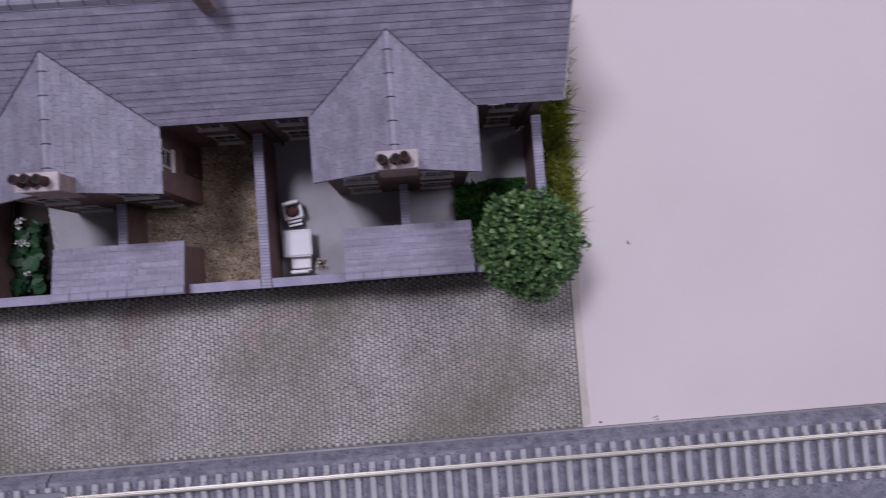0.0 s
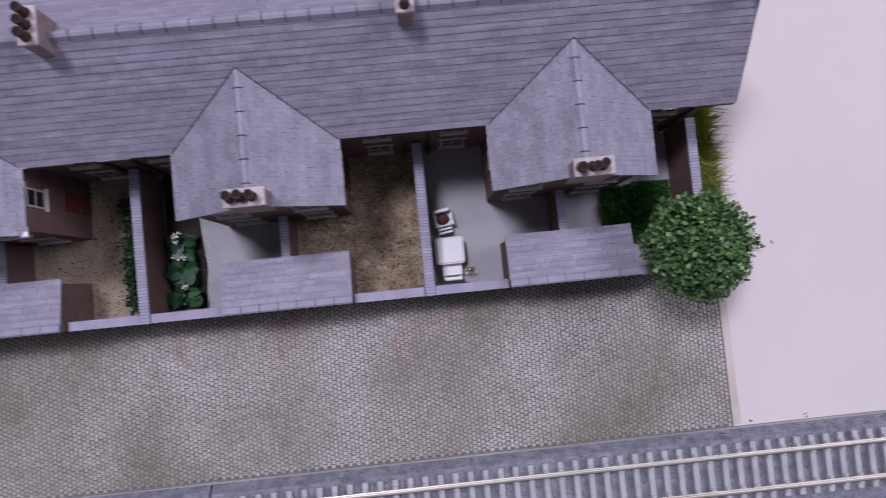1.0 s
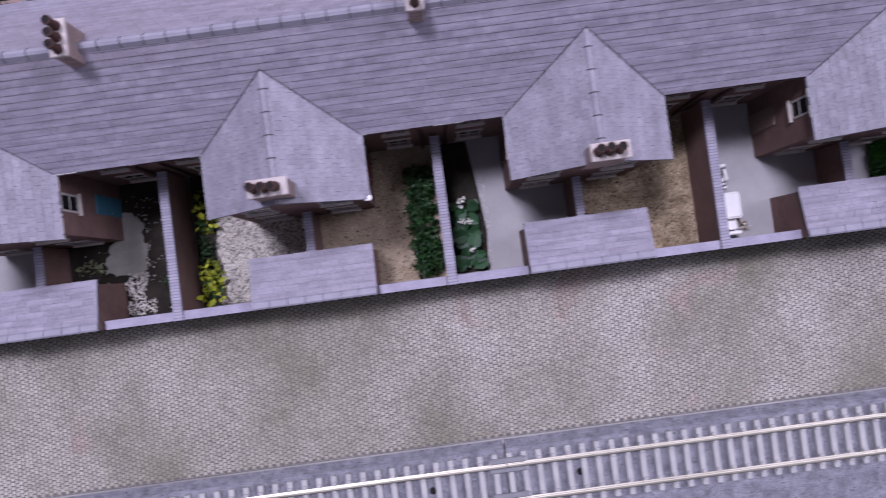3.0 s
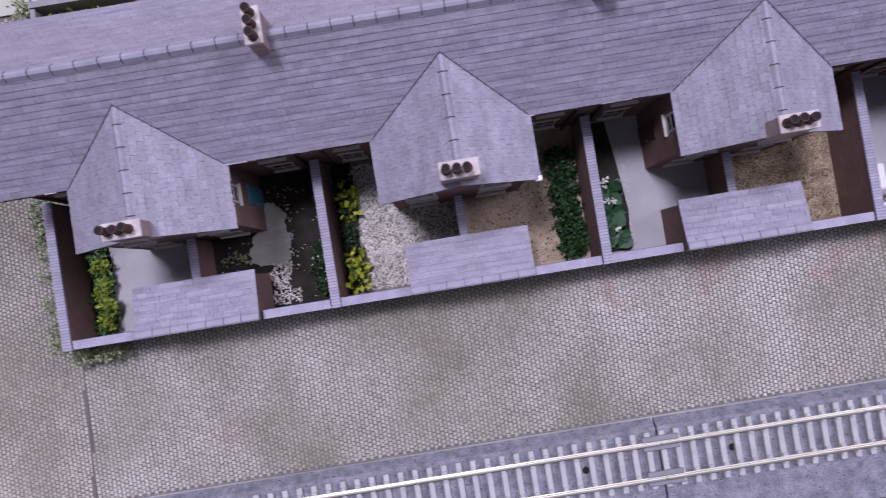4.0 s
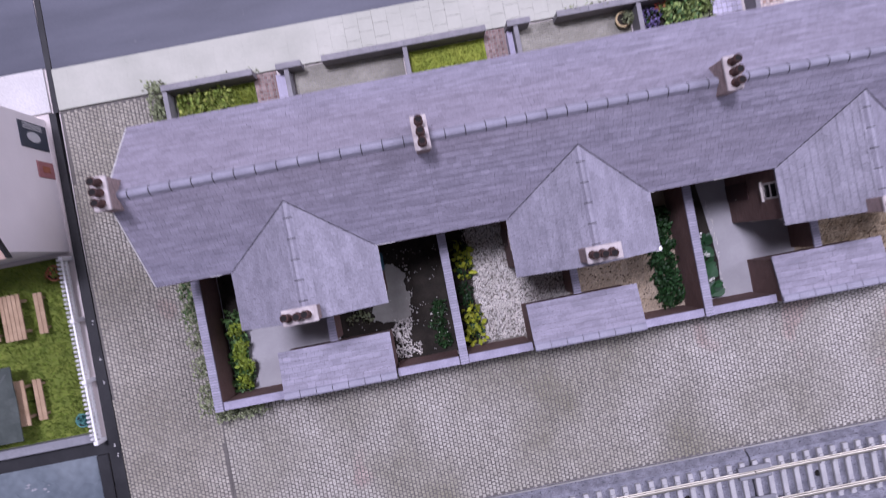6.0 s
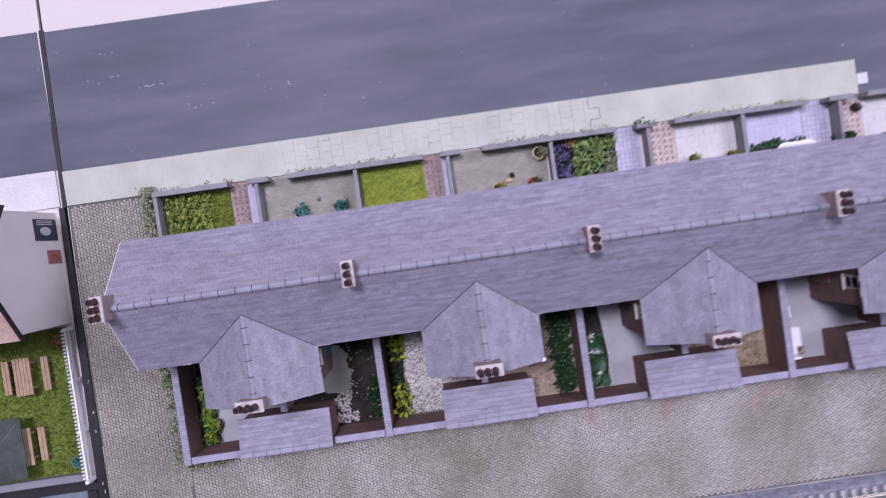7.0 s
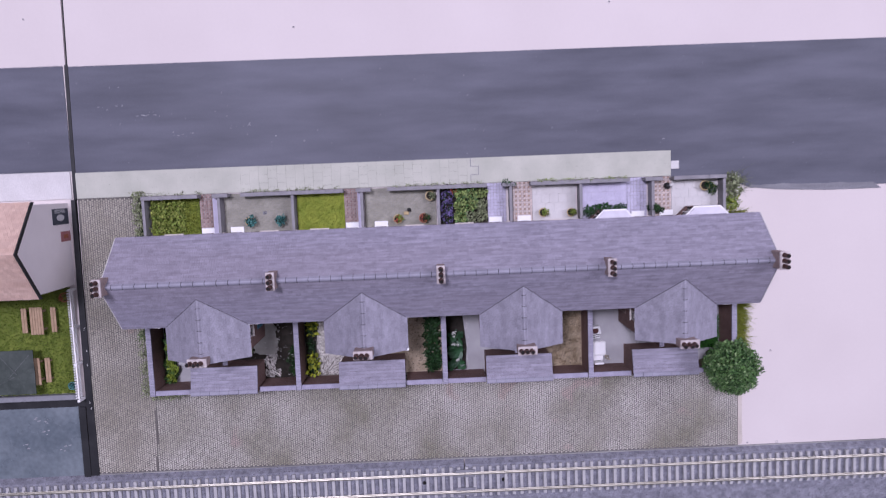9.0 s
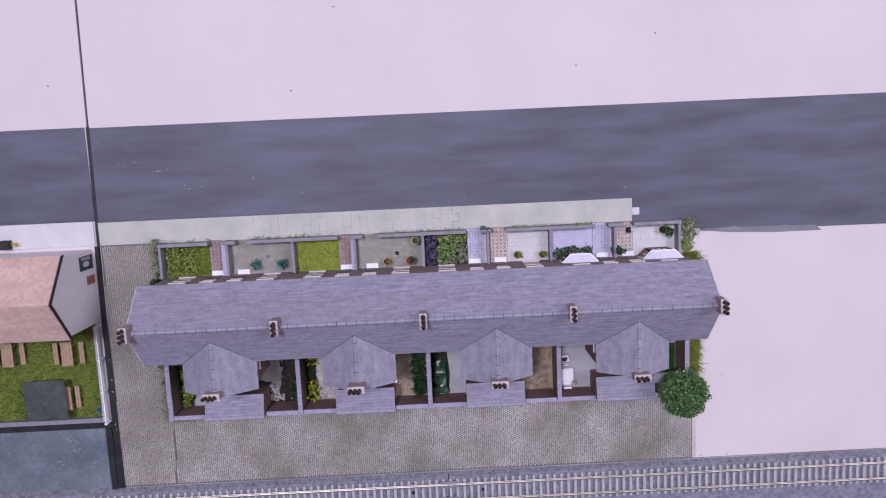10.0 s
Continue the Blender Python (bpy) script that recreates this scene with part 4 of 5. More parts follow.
def shrub(name, blobs, n, size, material, label, category="shrub", extra=None, seed=1, group=""):
    """A plant of leaf clumps: blobs are (centre, radii)."""
    rg = random.Random(seed)
    c, r = blobs[0]
    t = thing(name, (c[0], c[1], 0.3), label, category, group)
    h = Heap()
    for c, r in blobs:
        foliage(h, c, r, n, size, rg)
    h.put("leaves", material, t, "", "stuff")
    st = bmesh.new()
    for c, r in blobs:
        lathe([(0.35, 0.3), (0.25, max(0.8, c[2]))], c[0], c[1], 6, st)
    part("stem", st, M_TRUNK, t, "thin brown stems")
    if extra:
        m, k, s, lab = extra
        h = Heap()
        for c, r in blobs:
            foliage(h, (c[0], c[1], c[2] + 0.5), r, k, s, rg, shell=0.95, up=1.5)
        h.put("blossom", m, t, lab, "stuff")
    return t


shrub("hedge", [((-133.0 + 0.7 * math.sin(y), y, 2.4), (3.3, 2.6, 2.6)) for y in (3.5, 7.2, 11.0, 15.0, 19.0, 22.5)], 130, 1.4, M_LEAF, "dark green hedge with lime clumps along the yard wall", "hedge", None, 2)
for k, (x, y, r) in enumerate(((-132.2, 19.4, 1.9), (-131.6, 14.6, 1.5), (-132.6, 12.0, 1.4), (-131.4, 8.6, 2.2), (-132.4, 4.2, 1.7))):
    shrub("shrub", [((x, y, 4.4), (r * 1.15, r * 1.15, 1.3))], 60 + int(24 * r), 1.35, M_LEAFL, "bright lime clump in the dark hedge", "shrub", (M_LEAFM, 14, 1.2, "mid-green leaves"), 200 + k)
shrub("shrub", [((-64.0, y, 2.2), (2.7, 2.3, 2.4)) for y in (4.5, 7.8, 11.0)], 40, 1.4, M_LEAFD, "yellow-green shrub at the foot of the wall", "shrub", (M_LEAFY, 36, 2.2, "yellow-green leaf tips"), 3)
shrub("shrub", [((-64.8, y, 2.0), (1.9, 2.2, 2.0)) for y in (14.5, 18.0)], 60, 1.2, M_LEAFD, "small dark shrub at the foot of the wall", "shrub", None, 4)
shrub("shrub", [((-63.8, y, 2.0), (2.2, 2.0, 2.2)) for y in (23.5, 27.0, 30.0)], 45, 1.4, M_LEAFD, "yellow-green shrub beside the pale gravel", "shrub", (M_LEAFY, 26, 2.2, "yellow-green leaf tips"), 5)
shrub("bush", [((-5.4, y, 2.8), (4.7, 3.4, 3.2)) for y in (5.0, 9.8)], 420, 1.35, M_LEAFD, "dark green bush on tan grit", "bush", (M_LEAFB, 30, 1.1, "fresh green tips"), 6)
shrub("bush", [((-5.6, y, 2.6), (4.8, 3.2, 3.0)) for y in (15.0, 20.0, 24.8, 29.0)], 360, 1.35, M_LEAFD, "dark green bush on tan grit", "bush", (M_LEAFB, 18, 1.1, "fresh green tips"), 7)
t = thing("broad_leaf_plant", (6, 10, 0.3), "broad-leaved green plants with white flowers", "plant")
h, fl, st = Heap(), Heap(), bmesh.new()
rg = random.Random(9)
for k in range(44):
    x, y = 5.8 + rg.uniform(-3.2, 2.8), rg.uniform(2.8, 20)
    z = rg.uniform(1.2, 4.6)
    a = rg.uniform(0, 6.28)
    h.round_leaf((x, y, z), a, (rg.uniform(-.3, .3), rg.uniform(-.3, .3), 1), rg.uniform(1.3, 2.2))
    lathe([(0.16, 0.3), (0.1, z)], x, y, 5, st)
for x, y in ((4.6, 19.6), (5.2, 20.8), (6.2, 14.8), (5.0, 15.2), (6.6, 7.0)):
    foliage(fl, (x, y, 5.0), (0.9, 0.9, 0.6), 16, 0.8, rg, 0.3, 1.5)
foliage(h, (6.0, 8.0, 1.6), (3.6, 6.5, 1.6), 160, 1.1, rg, 0.3)
foliage(h, (5.4, 17.0, 1.6), (3.0, 5.0, 1.4), 120, 1.1, rg, 0.3)
h.put("leaves", M_LEAFR, t, "broad glossy green leaves", "stuff")
fl.put("blossom", M_WHF, t, "white flower heads", "stuff")
part("stem", st, M_TRUNK, t, "thin stems")

shrub("ground_ivy", [((x, y, 0.8), (1.9, 1.5, 0.7)) for x, y in ((-99.0, 15.6), (-96.4, 16.8), (-94.6, 14.8))], 46, 0.9, M_LEAFG, "low pale grey-green creeper on dark soil", "creeper", None, 210)
shrub("bush", [((x, y, 1.6), (2.6, 2.8, 1.7)) for x, y in ((-73.6, 5.0), (-74.4, 9.8), (-73.4, 14.2))], 150, 1.1, M_LEAFD, "low dark bush with white specks by the wall", "bush", (M_WHF, 7, 0.45, "tiny white petals"), 211)

# white garden furniture in the concrete yard
t = thing("garden_table", (75, 10.5, 0.3), "white plastic garden table beside the yard wall", "table")
part("tabletop", box(71.4, 78.8, 6.4, 13.4, 4.6, 5.4, 0.5), M_WHITE, t, "white rounded top")
for x in (72.2, 77.7):
    for y in (7.3, 12.5):
        part("leg", box(x - 0.35, x + 0.35, y - 0.35, y + 0.35, 0.3, 4.6, 0.1), M_WHITE, t)
t = thing("garden_bench", (75.3, 4.4, 0.3), "white plastic garden bench beside the table", "bench")
part("seat", box(72.8, 78.0, 3.4, 6.7, 2.5, 3.1, 0.25), M_WHITE, t, "white seat")
part("backrest", box(73.1, 77.7, 2.1, 3.0, 2.6, 6.2, 0.25), M_WHITE, t, "white backrest")
for x in (73.3, 77.5):
    for y in (3.0, 6.2):
        part("leg", box(x - 0.3, x + 0.3, y - 0.3, y + 0.3, 0.3, 2.5), M_WHITE, t)
t = thing("armchair", (74.2, 18.2, 0.3), "white armchair with a dark brown cushion", "chair")
part("seat", box(72.2, 76.2, 16.2, 20.0, 2.2, 2.9, 0.2), M_WHITE, t, "white seat")
part("backrest", box(72.0, 76.4, 20.0, 20.9, 2.2, 6.0, 0.25), M_WHITE, t, "white backrest")
for x in (71.7, 76.0):
    part("armrest", box(x, x + 0.8, 16.4, 20.2, 2.9, 4.2, 0.2), M_WHITE, t)
for x in (72.3, 75.8):
    for y in (16.6, 20.2):
        part("leg", box(x - 0.3, x + 0.3, y - 0.3, y + 0.3, 0.3, 2.2), M_WHITE, t)
bm = bmesh.new()
bmesh.ops.create_uvsphere(bm, u_segments=14, v_segments=8, radius=1.5, matrix=Matrix.Translation((74.1, 18.4, 3.6)) @ Matrix.Diagonal((1.15, 1.05, 0.7, 1)))
part("cushion", bm, M_BROWN, t, "dark brown cushion", smooth=True)
t.rotation_euler = (0, 0, 0.16)
t = thing("footstool", (74.4, 14.9, 0.3), "small black and white striped footstool", "footstool")
for k in range(3):
    part("slat", box(72.9, 76.5, 14.5 + 0.95 * k, 15.05 + 0.95 * k, 3.0, 3.4, 0.08), M_WHITE, t, "white slat")
part("base", box(73.0, 76.4, 14.4, 17.0, 0.3, 2.98, 0.15), M_BLACK, t, "black base")
t.rotation_euler = (0, 0, 0.16)
# leafy clump stands in for a small cream figure
shrub("straw_clump", [((80.2, 4.2, 1.2), (1.3, 1.5, 1.2))], 46, 0.9, M_TANG, "small straw-coloured clump standing in for a cream figure", "plant", (M_WHF, 6, 0.7, "pale seed heads"), 12)

# lawn, grass edge and the round tree
setting("lawn_1", prism([(116.5, 8), (120, 7), (135.8, 7), (135.8, 23.5), (127, 23.8), (120.5, 22.0), (117.0, 17)], 2, 0.0, 0.55), M_LEAFB, "bright green patch of lawn on concrete", "lawn")
h = Heap()
blades(h, 116.8, 135.6, 7.5, 23.0, 0.5, 2600, 2.8, rng, 0.6, 0.45)
stuff(h, "grass_patch", mat("grass_bright", (0.022, 0.105, 0.012), (0.06, 0.20, 0.028), s=3, rough=0.7, rnd="island", var=0.4), None, "bright green grass in the yard", "grass")
h = Heap()
blades(h, 138.8, 147.6, 6, 74, 0.0, 5200, 9.5, rng, 0.42, 0.45)
blades(h, 145.5, 149.5, 6, 74, 0.0, 420, 7.0, rng, 0.55, 0.3)
stuff(h, "tall_grass", M_GRASST, None, "tall yellow-green grass along the end wall", "grass")

tree = thing("round_tree", (131.4, 3.6, 0.3), "round clipped tree with dense green leaves", "tree")
TC = Vector((131.3, 4.1, 27.5))
part("trunk", lathe([(1.5, 0.3), (1.15, 3), (0.95, 10), (0.85, 18), (0.4, 26)], TC.x, TC.y, 10), M_TRUNK, tree, "brown tapered trunk", smooth=True)
rg = random.Random(21)
bm = bmesh.new()
for k in range(16):
    d = rnd_dir(rg)
    a, b = Vector((TC.x, TC.y, rg.uniform(15, 23))), TC + d * 9.5
    s = (b - a).cross(Vector((0.3, 0.5, 1))).normalized()
    u = (b - a).cross(s).normalized()
    lo = [bm.verts.new(a + (s * math.cos(q) + u * math.sin(q)) * 0.45) for q in (0, 2.1, 4.2)]
    hi = [bm.verts.new(b + (s * math.cos(q) + u * math.sin(q)) * 0.15) for q in (0, 2.1, 4.2)]
    for q in range(3):
        bm.faces.new((lo[q], lo[(q + 1) % 3], hi[(q + 1) % 3], hi[q]))
part("limbs", bm, M_TRUNK, tree, "thin branching limbs", "stuff")
h = Heap()
foliage(h, TC, (14.0, 14.0, 14.0), 8600, 1.12, rg, 0.72, 0.3, 0.62)
h.put("crown", M_LEAF, tree, "dense mid-green leaves", "stuff")
h = Heap()
foliage(h, TC, (13.9, 13.9, 13.9), 320, 1.3, rg, 0.88, 0.5, 0.9)
h.put("pale_leaves", M_LEAFP, tree, "paler sage green leaves", "stuff")
# inner leaves coloured darker to stand in for shade inside the crown
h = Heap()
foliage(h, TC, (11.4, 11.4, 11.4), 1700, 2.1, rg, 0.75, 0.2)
h.put("inner_crown", M_LEAFD, tree, "leaves in a darker green", "stuff")

# climbers round the west end
def climber(name, x0, x1, y0, y1, zmax, n, material, label, seed, size=0.9):
    rg = random.Random(seed)
    t = thing(name, ((x0 + x1) / 2, (y0 + y1) / 2, 0.2), label, "climber")
    h = Heap()
    for _ in range(n):
        x, y = rg.uniform(x0, x1), rg.uniform(y0, y1)
        if noise.noise(Vector((x * 0.35, y * 0.35, seed))) < -0.12:
            continue
        z = 0.4 + zmax * rg.random()
        h.leaf((x, y, z), rnd_dir(rg), (rg.uniform(-.6, .6), rg.uniform(-.6, .6), 1), size * rg.uniform(0.6, 1.3))
    h.put("leaves", material, t, "", "stuff")
    st = bmesh.new()
    for k in range(8):
        x, y = rg.uniform(x0, x1), rg.uniform(y0, y1)
        lathe([(0.14, 0.2), (0.08, zmax * 0.8)], x, y, 5, st)
    part("stem", st, M_TRUNK, t, "thin stems")


climber("climbing_plant", -143.4, -138.7, -2, 37, 14.5, 3200, M_LEAFG, "grey-green climber along the end yard wall", 31)
climber("climbing_plant", -144.2, -138.8, 24, 38, 12, 900, M_LEAF, "green climber in the corner of yard wall and gable", 131, 1.1)
climber("climbing_plant", -141.5, -127.5, -5.4, -1.3, 8, 1700, M_LEAFG, "grey-green climber spilling onto the cobbles", 32)
climber("climbing_plant", -144.0, -139.8, 74, 94.5, 8, 1000, M_LEAFG, "grey-green climber round the front garden corner", 33, 1.0)
shrub("bush", [((-142.6, 72.6, 2.6), (2.6, 2.8, 2.6)), ((-145.0, 71.2, 1.8), (2.0, 1.6, 1.8)), ((-140.6, 75.6, 2.2), (1.8, 2.4, 2.2))], 150, 1.1, M_LEAFD, "dark green bush at the foot of the gable", "bush", (M_LEAFG, 20, 0.9, "paler leaf tips"), 39)
climber("weeds", -93, -45, 92.3, 93.6, 2.2, 420, M_LEAFG, "low weeds along the pavement edge", 34, 0.7)
climber("weeds", -22, 23, 91.0, 93.4, 7.9, 520, M_LEAFG, "low weeds growing over the garden wall", 35, 0.75)
climber("weeds", 46, 90, 91.4, 93.2, 8.2, 420, M_LEAFM, "trailing weeds on the garden wall", 36, 0.75)
climber("weeds", 30.4, 37.4, 90.4, 93.6, 9.5, 170, M_LEAFB, "green tuft on the gate pillar", 37, 0.9)
climber("weeds", -138, -112, 92.2, 93.8, 3, 160, M_LEAFG, "low weeds along the garden wall", 38, 0.7)

# ---- front gardens ----
GW = [(-139.6, -113.0), (-106.3, -98.8), (-93.0, -44.7), (-38.7, -31.6), (-24.0, 23.3), (30.4, 37.0), (43.8, 91.3), (98.4, 106.8), (112.0, 137.4)]
for k, (a, b) in enumerate(GW):
    lab = "low grey garden wall beside the pavement" if b - a > 10 else "short garden wall between two gates"
    wall_run("garden_wall", a, b, 90.4, 92.2, 7.4, lab, 8.0, M_GWALL)
for k, x in enumerate((-138.7, -103.4, -68.8, -36.2, 0.0, 34.4, 67.8, 102.2, 136.4)):
    wall_run("garden_divider", x - 0.7, x + 0.7, 73.6, 90.3, 7.0, "low grey wall dividing two front gardens", 8.5, M_GWALL)


def tile_path(name, x0, x1, y0, y1, material, n, label, checker=None):
    """A path of small square tiles, every other one in the second material if given."""
    p = tagged(part(name, box(x0, x1, y0, y1, 0.0, 0.45), M_JOINT, None), label, "path", kind="structure")
    s = (x1 - x0) / n
    a, b = Heap(), Heap()
    m = int((y1 - y0) / s)
    s2 = (y1 - y0) / m
    for i in range(n):
        for j in range(m):
            q = b if checker and i % 2 and j % 2 else a
            q.brick(x0 + i * s + 0.05, x0 + (i + 1) * s - 0.05, y0 + j * s2 + 0.05, y0 + (j + 1) * s2 - 0.05, 0.4, 0.62, 0.05)
    a.put("tiles", material, p, "", "stuff")
    if checker:
        b.put("dark_tiles", checker, p, "", "stuff")


M_REDDK = mat("dark_red_tile", (0.22, 0.13, 0.115), (0.28, 0.17, 0.15), s=3, s2=0.4, rough=0.8, rnd="island", var=0.2)
M_TANDK = mat("dark_tan_tile", (0.34, 0.23, 0.18), (0.42, 0.30, 0.24), s=3, s2=0.4, rough=0.8, rnd="island", var=0.2)
tile_path("path_2", -114.2, -107.4, 73.3, 92.2, M_REDPATH, 7, "red and buff chequered path", M_REDDK)
tile_path("path_3", -45.1, -38.6, 73.3, 92.2, M_REDPATH, 7, "red and buff chequered path", M_REDDK)
tile_path("path_4", 23.8, 32.8, 73.3, 92.2, M_LILAC, 6, "lilac-grey tiled path")
tile_path("path_5", 36.0, 45.4, 73.3, 92.2, M_TANPATH, 9, "buff and brown chequered path", M_TANDK)
tile_path("path_6", 91.5, 101.0, 73.3, 92.2, M_LILAC, 6, "lilac-grey tiled path")
tile_path("path_7", 104.0, 113.0, 73.3, 92.2, M_TANPATH, 9, "buff and brown chequered path", M_TANDK)
for k, (x0, x1) in enumerate(((-107.3, -104.5), (-38.5, -36.9))):
    setting(f"path_edge_{k + 1}", box(x0, x1, 73.3, 90.2, 0.0, 3.2, 0.1), M_LILAC, "pale lilac raised edge beside the path", "edging")


def paved(name, x0, x1, material, label, sx, sy, y0=73.3, y1=91.9):
    p = tagged(part(name, box(x0, x1, y0, y1, 0.0, 0.4), M_PALEJOINT if sx > 3 else M_JOINT, None), label, "paving", kind="structure")
    h = Heap()
    j, y = 0, y0
    while y < y1 - 0.1:
        x = x0 - (sx / 2 if j % 2 else 0)
        while x < x1 - 0.1:
            a, b = max(x, x0), min(x + sx, x1)
            if b - a > 0.15:
                q = Heap() if sx > 3 else h
                g = 0.015 if sx > 3 else 0.04
                q.brick(a + g, b - g, y + g, min(y + sy, y1) - g, 0.35, 0.58, 0.03)
                if sx > 3:
                    q.put("slab", material, p)
            x += sx
        y += sy
        j += 1
    if h.v:
        h.put("bricks", material, p, "", "stuff")


paved("paving_1", -102.4, -69.8, M_OLIVE, "olive-grey brick paving", 1.7, 0.85)
paved("paving_2", -35.2, -1.0, M_OLIVE, "olive-grey brick paving", 1.7, 0.85)
paved("paving_3", 45.5, 66.8, M_PALE, "pale square slab paving", 4.2, 4.2)
paved("paving_4", 68.8, 91.4, M_LILAC, "pale lilac slab paving", 5.5, 4.2)
paved("paving_5", 113.1, 135.4, M_PALE, "pale square slab paving", 4.2, 4.2)
setting("garden_soil_1", box(-137.7, -114.3, 73.3, 90.3, 0.0, 0.5), M_TURF, "mossy soil under the shrubs", "soil")
setting("garden_soil_2", box(1.0, 23.7, 73.3, 90.3, 0.0, 0.5), M_SOIL, "dark planted soil", "soil")
setting("lawn_2", box(-67.8, -45.2, 73.3, 90.3, 0.0, 0.6), M_TURFY, "bright green front lawn", "lawn")
h = Heap()
blades(h, -67.6, -45.4, 73.6, 90.0, 0.5, 2600, 1.0, rng, 0.8, 0.4)
blades(h, -121, -114.5, 73.6, 90.0, 0.5, 900, 1.5, rng, 0.7, 0.35)
stuff(h, "front_grass", M_GRASSY, None, "bright yellow-green grass of the front lawns", "grass")
shrub("hedge", [((x, y, 2.6), (3.4, 3.2, 2.6)) for x in (-134, -129, -124) for y in (77.0, 82.0, 87.0)], 90, 1.3, M_LEAFM, "leafy yellow-green hedge filling the garden", "hedge", (M_LEAFO, 34, 1.2, "yellow-green leaf tips"), 41)
shrub("flower_bed", [((4.2, y, 2.0), (3.2, 3.0, 2.2)) for y in (76.5, 81.5, 86.5)], 50, 1.0, M_LEAFD, "deep purple flowers massed in soil", "flowers", (M_PURPLE, 130, 0.95, "deep purple flowers"), 42)
shrub("hedge", [((x, y, 2.6), (3.3, 3.0, 2.8)) for x, y in ((10.5, 76.5), (11, 82.0), (11, 87.4), (16, 82.5), (16, 87.4))], 140, 1.5, M_LEAFF, "bright green leafy hedge beside purple flowers", "hedge", (M_LEAF, 40, 1.4, "fresh green leaves"), 43)
shrub("bush", [((x, y, 2.4), (3.2, 3.2, 2.6)) for x, y in ((20.6, 77.0), (20.6, 82.0), (15.6, 76.6))], 170, 1.2, M_LEAFG, "pale grey-green bush beside the tiled path", "bush", None, 143)
shrub("bush", [((20.4, 87.6, 2.4), (3.2, 2.8, 2.6))], 170, 1.4, M_LEAFF, "fresh green bush beside the tiled path", "bush", None, 144)
shrub("flower_clump", [((7.6, 89.0, 2.6), (1.5, 1.0, 1.2))], 16, 0.9, M_LEAFM, "small orange-red flowers in the hedge", "flowers", (M_REDF, 26, 0.8, "orange-red petals"), 44)
shrub("bush", [((x, 77.0 + (x % 3) * 0.5, 2.4), (3.0, 2.7, 2.5)) for x in (72, 76, 80, 84, 88)], 110, 1.2, M_LEAFB, "green bush in front of a bay window", "bush", (M_LEAFD, 40, 1.1, "leaves in a darker green"), 45)
shrub("conifer", [((103.6, 77.5, z), (3.4 - z * 0.28, 3.4 - z * 0.28, 2.0)) for z in (1.6, 4.0, 6.4, 8.8)], 230, 1.0, M_LEAFD, "small dark green conifer beside the step", "conifer", None, 46)
shrub("bush", [((107.6, 76.0, 1.6), (1.7, 1.6, 1.6))], 110, 0.9, M_LEAFD, "small dark bush beside the step", "bush", None, 47)
shrub("bush", [((141.0, 89.0, 4.4), (4.4, 4.6, 4.6)), ((142.6, 84.5, 3.4), (4.2, 3.6, 3.4))], 340, 1.2, M_LEAFG, "pale grey-green bush outside the end wall", "bush", (M_WHF, 10, 0.8, "whitish leaf tips"), 48)
shrub("bush", [((142.0, 78.5, 2.4), (4.2, 4.2, 2.6))], 300, 1.2, M_LEAFM, "yellow-green bush at the end wall", "bush", (M_LEAFY, 36, 1.0, "lime tips"), 49)
h = Heap()
blades(h, 141.0, 149.0, 84.0, 92.0, 0.0, 110, 7.0, rng, 0.9, 0.22)
stuff(h, "wild_grass", M_LEAFG, None, "wispy grey-green grass by the road end", "grass")


def tub(x, y, material, label, plant, seed, r=2.0, flowers=None, spread=0.95):
    t = thing("planter", (x, y, 0.55), label, "planter", "round planters")
    part("tub", lathe([(r * 0.75, 0.55), (r, 2.6), (r * 1.08, 2.7), (r * 1.08, 3.1), (r * 0.88, 3.15)], x, y, 16), material, t)
    part("soil", lathe([(r * 0.86, 3.1), (r * 0.86, 3.25)], x, y, 12), M_SOIL, t, "dark potting soil")
    rg = random.Random(seed)
    h = Heap()
    foliage(h, (x + 0.5 * r, y + 0.1 * r, 4.0), (r * spread, r * spread, 1.8), 110, 1.0 if spread < 1 else 1.5, rg, 0.3)
    h.put("plant", plant, t, "", "stuff")
    if flowers:
        h = Heap()
        foliage(h, (x, y, 4.3), (r * 0.9, r * 0.9, 1.5), 46, 0.75, rg, 0.8, 1.2)
        h.put("blossom", flowers, t, "", "stuff")


tub(-90.4, 78.4, M_TUB, "tan tub with blue-green foliage", M_LEAFT, 61, 2.0, None, 1.3)
tub(-76.4, 78.4, M_LEAFT, "teal pot with blue-green foliage", M_LEAFT, 62, 1.7, None, 1.5)
tub(-19.6, 76.9, M_TUB, "tan tub with rusty flowers", M_LEAFM, 63, 2.1, M_REDF)
tub(-7.2, 76.8, M_TERRA, "terracotta tub full of red flowers", M_LEAFD, 64, 2.2, M_REDF)
tub(-3.8, 87.4, M_TUB, "tan tub with olive foliage", M_LEAFG, 65, 2.2)
tub(50.2, 77.2, M_TUB, "cream tub with yellow-green foliage", M_LEAFM, 66, 2.0)
tub(63.6, 76.8, M_TUB, "cream tub with olive foliage", M_LEAFM, 67, 1.9)
tub(128.6, 87.2, M_TUB, "tan tub with spreading dark green foliage", M_LEAFD, 68, 2.3)
shrub("bush", [((132.5, 85.6, 2.2), (2.8, 3.0, 2.2))], 200, 1.0, M_LEAFD, "dark green bush beside the tub", "bush", (M_LEAFM, 20, 0.9, "green tips"), 69)
t = thing("drain_cover", (-83.4, 82.2, 0.58), "small dark square drain cover in brick paving", "drain")
part("grate", box(-84.3, -82.5, 81.4, 83.0, 0.5, 0.72, 0.05), M_JOINER, t, "dark grate")
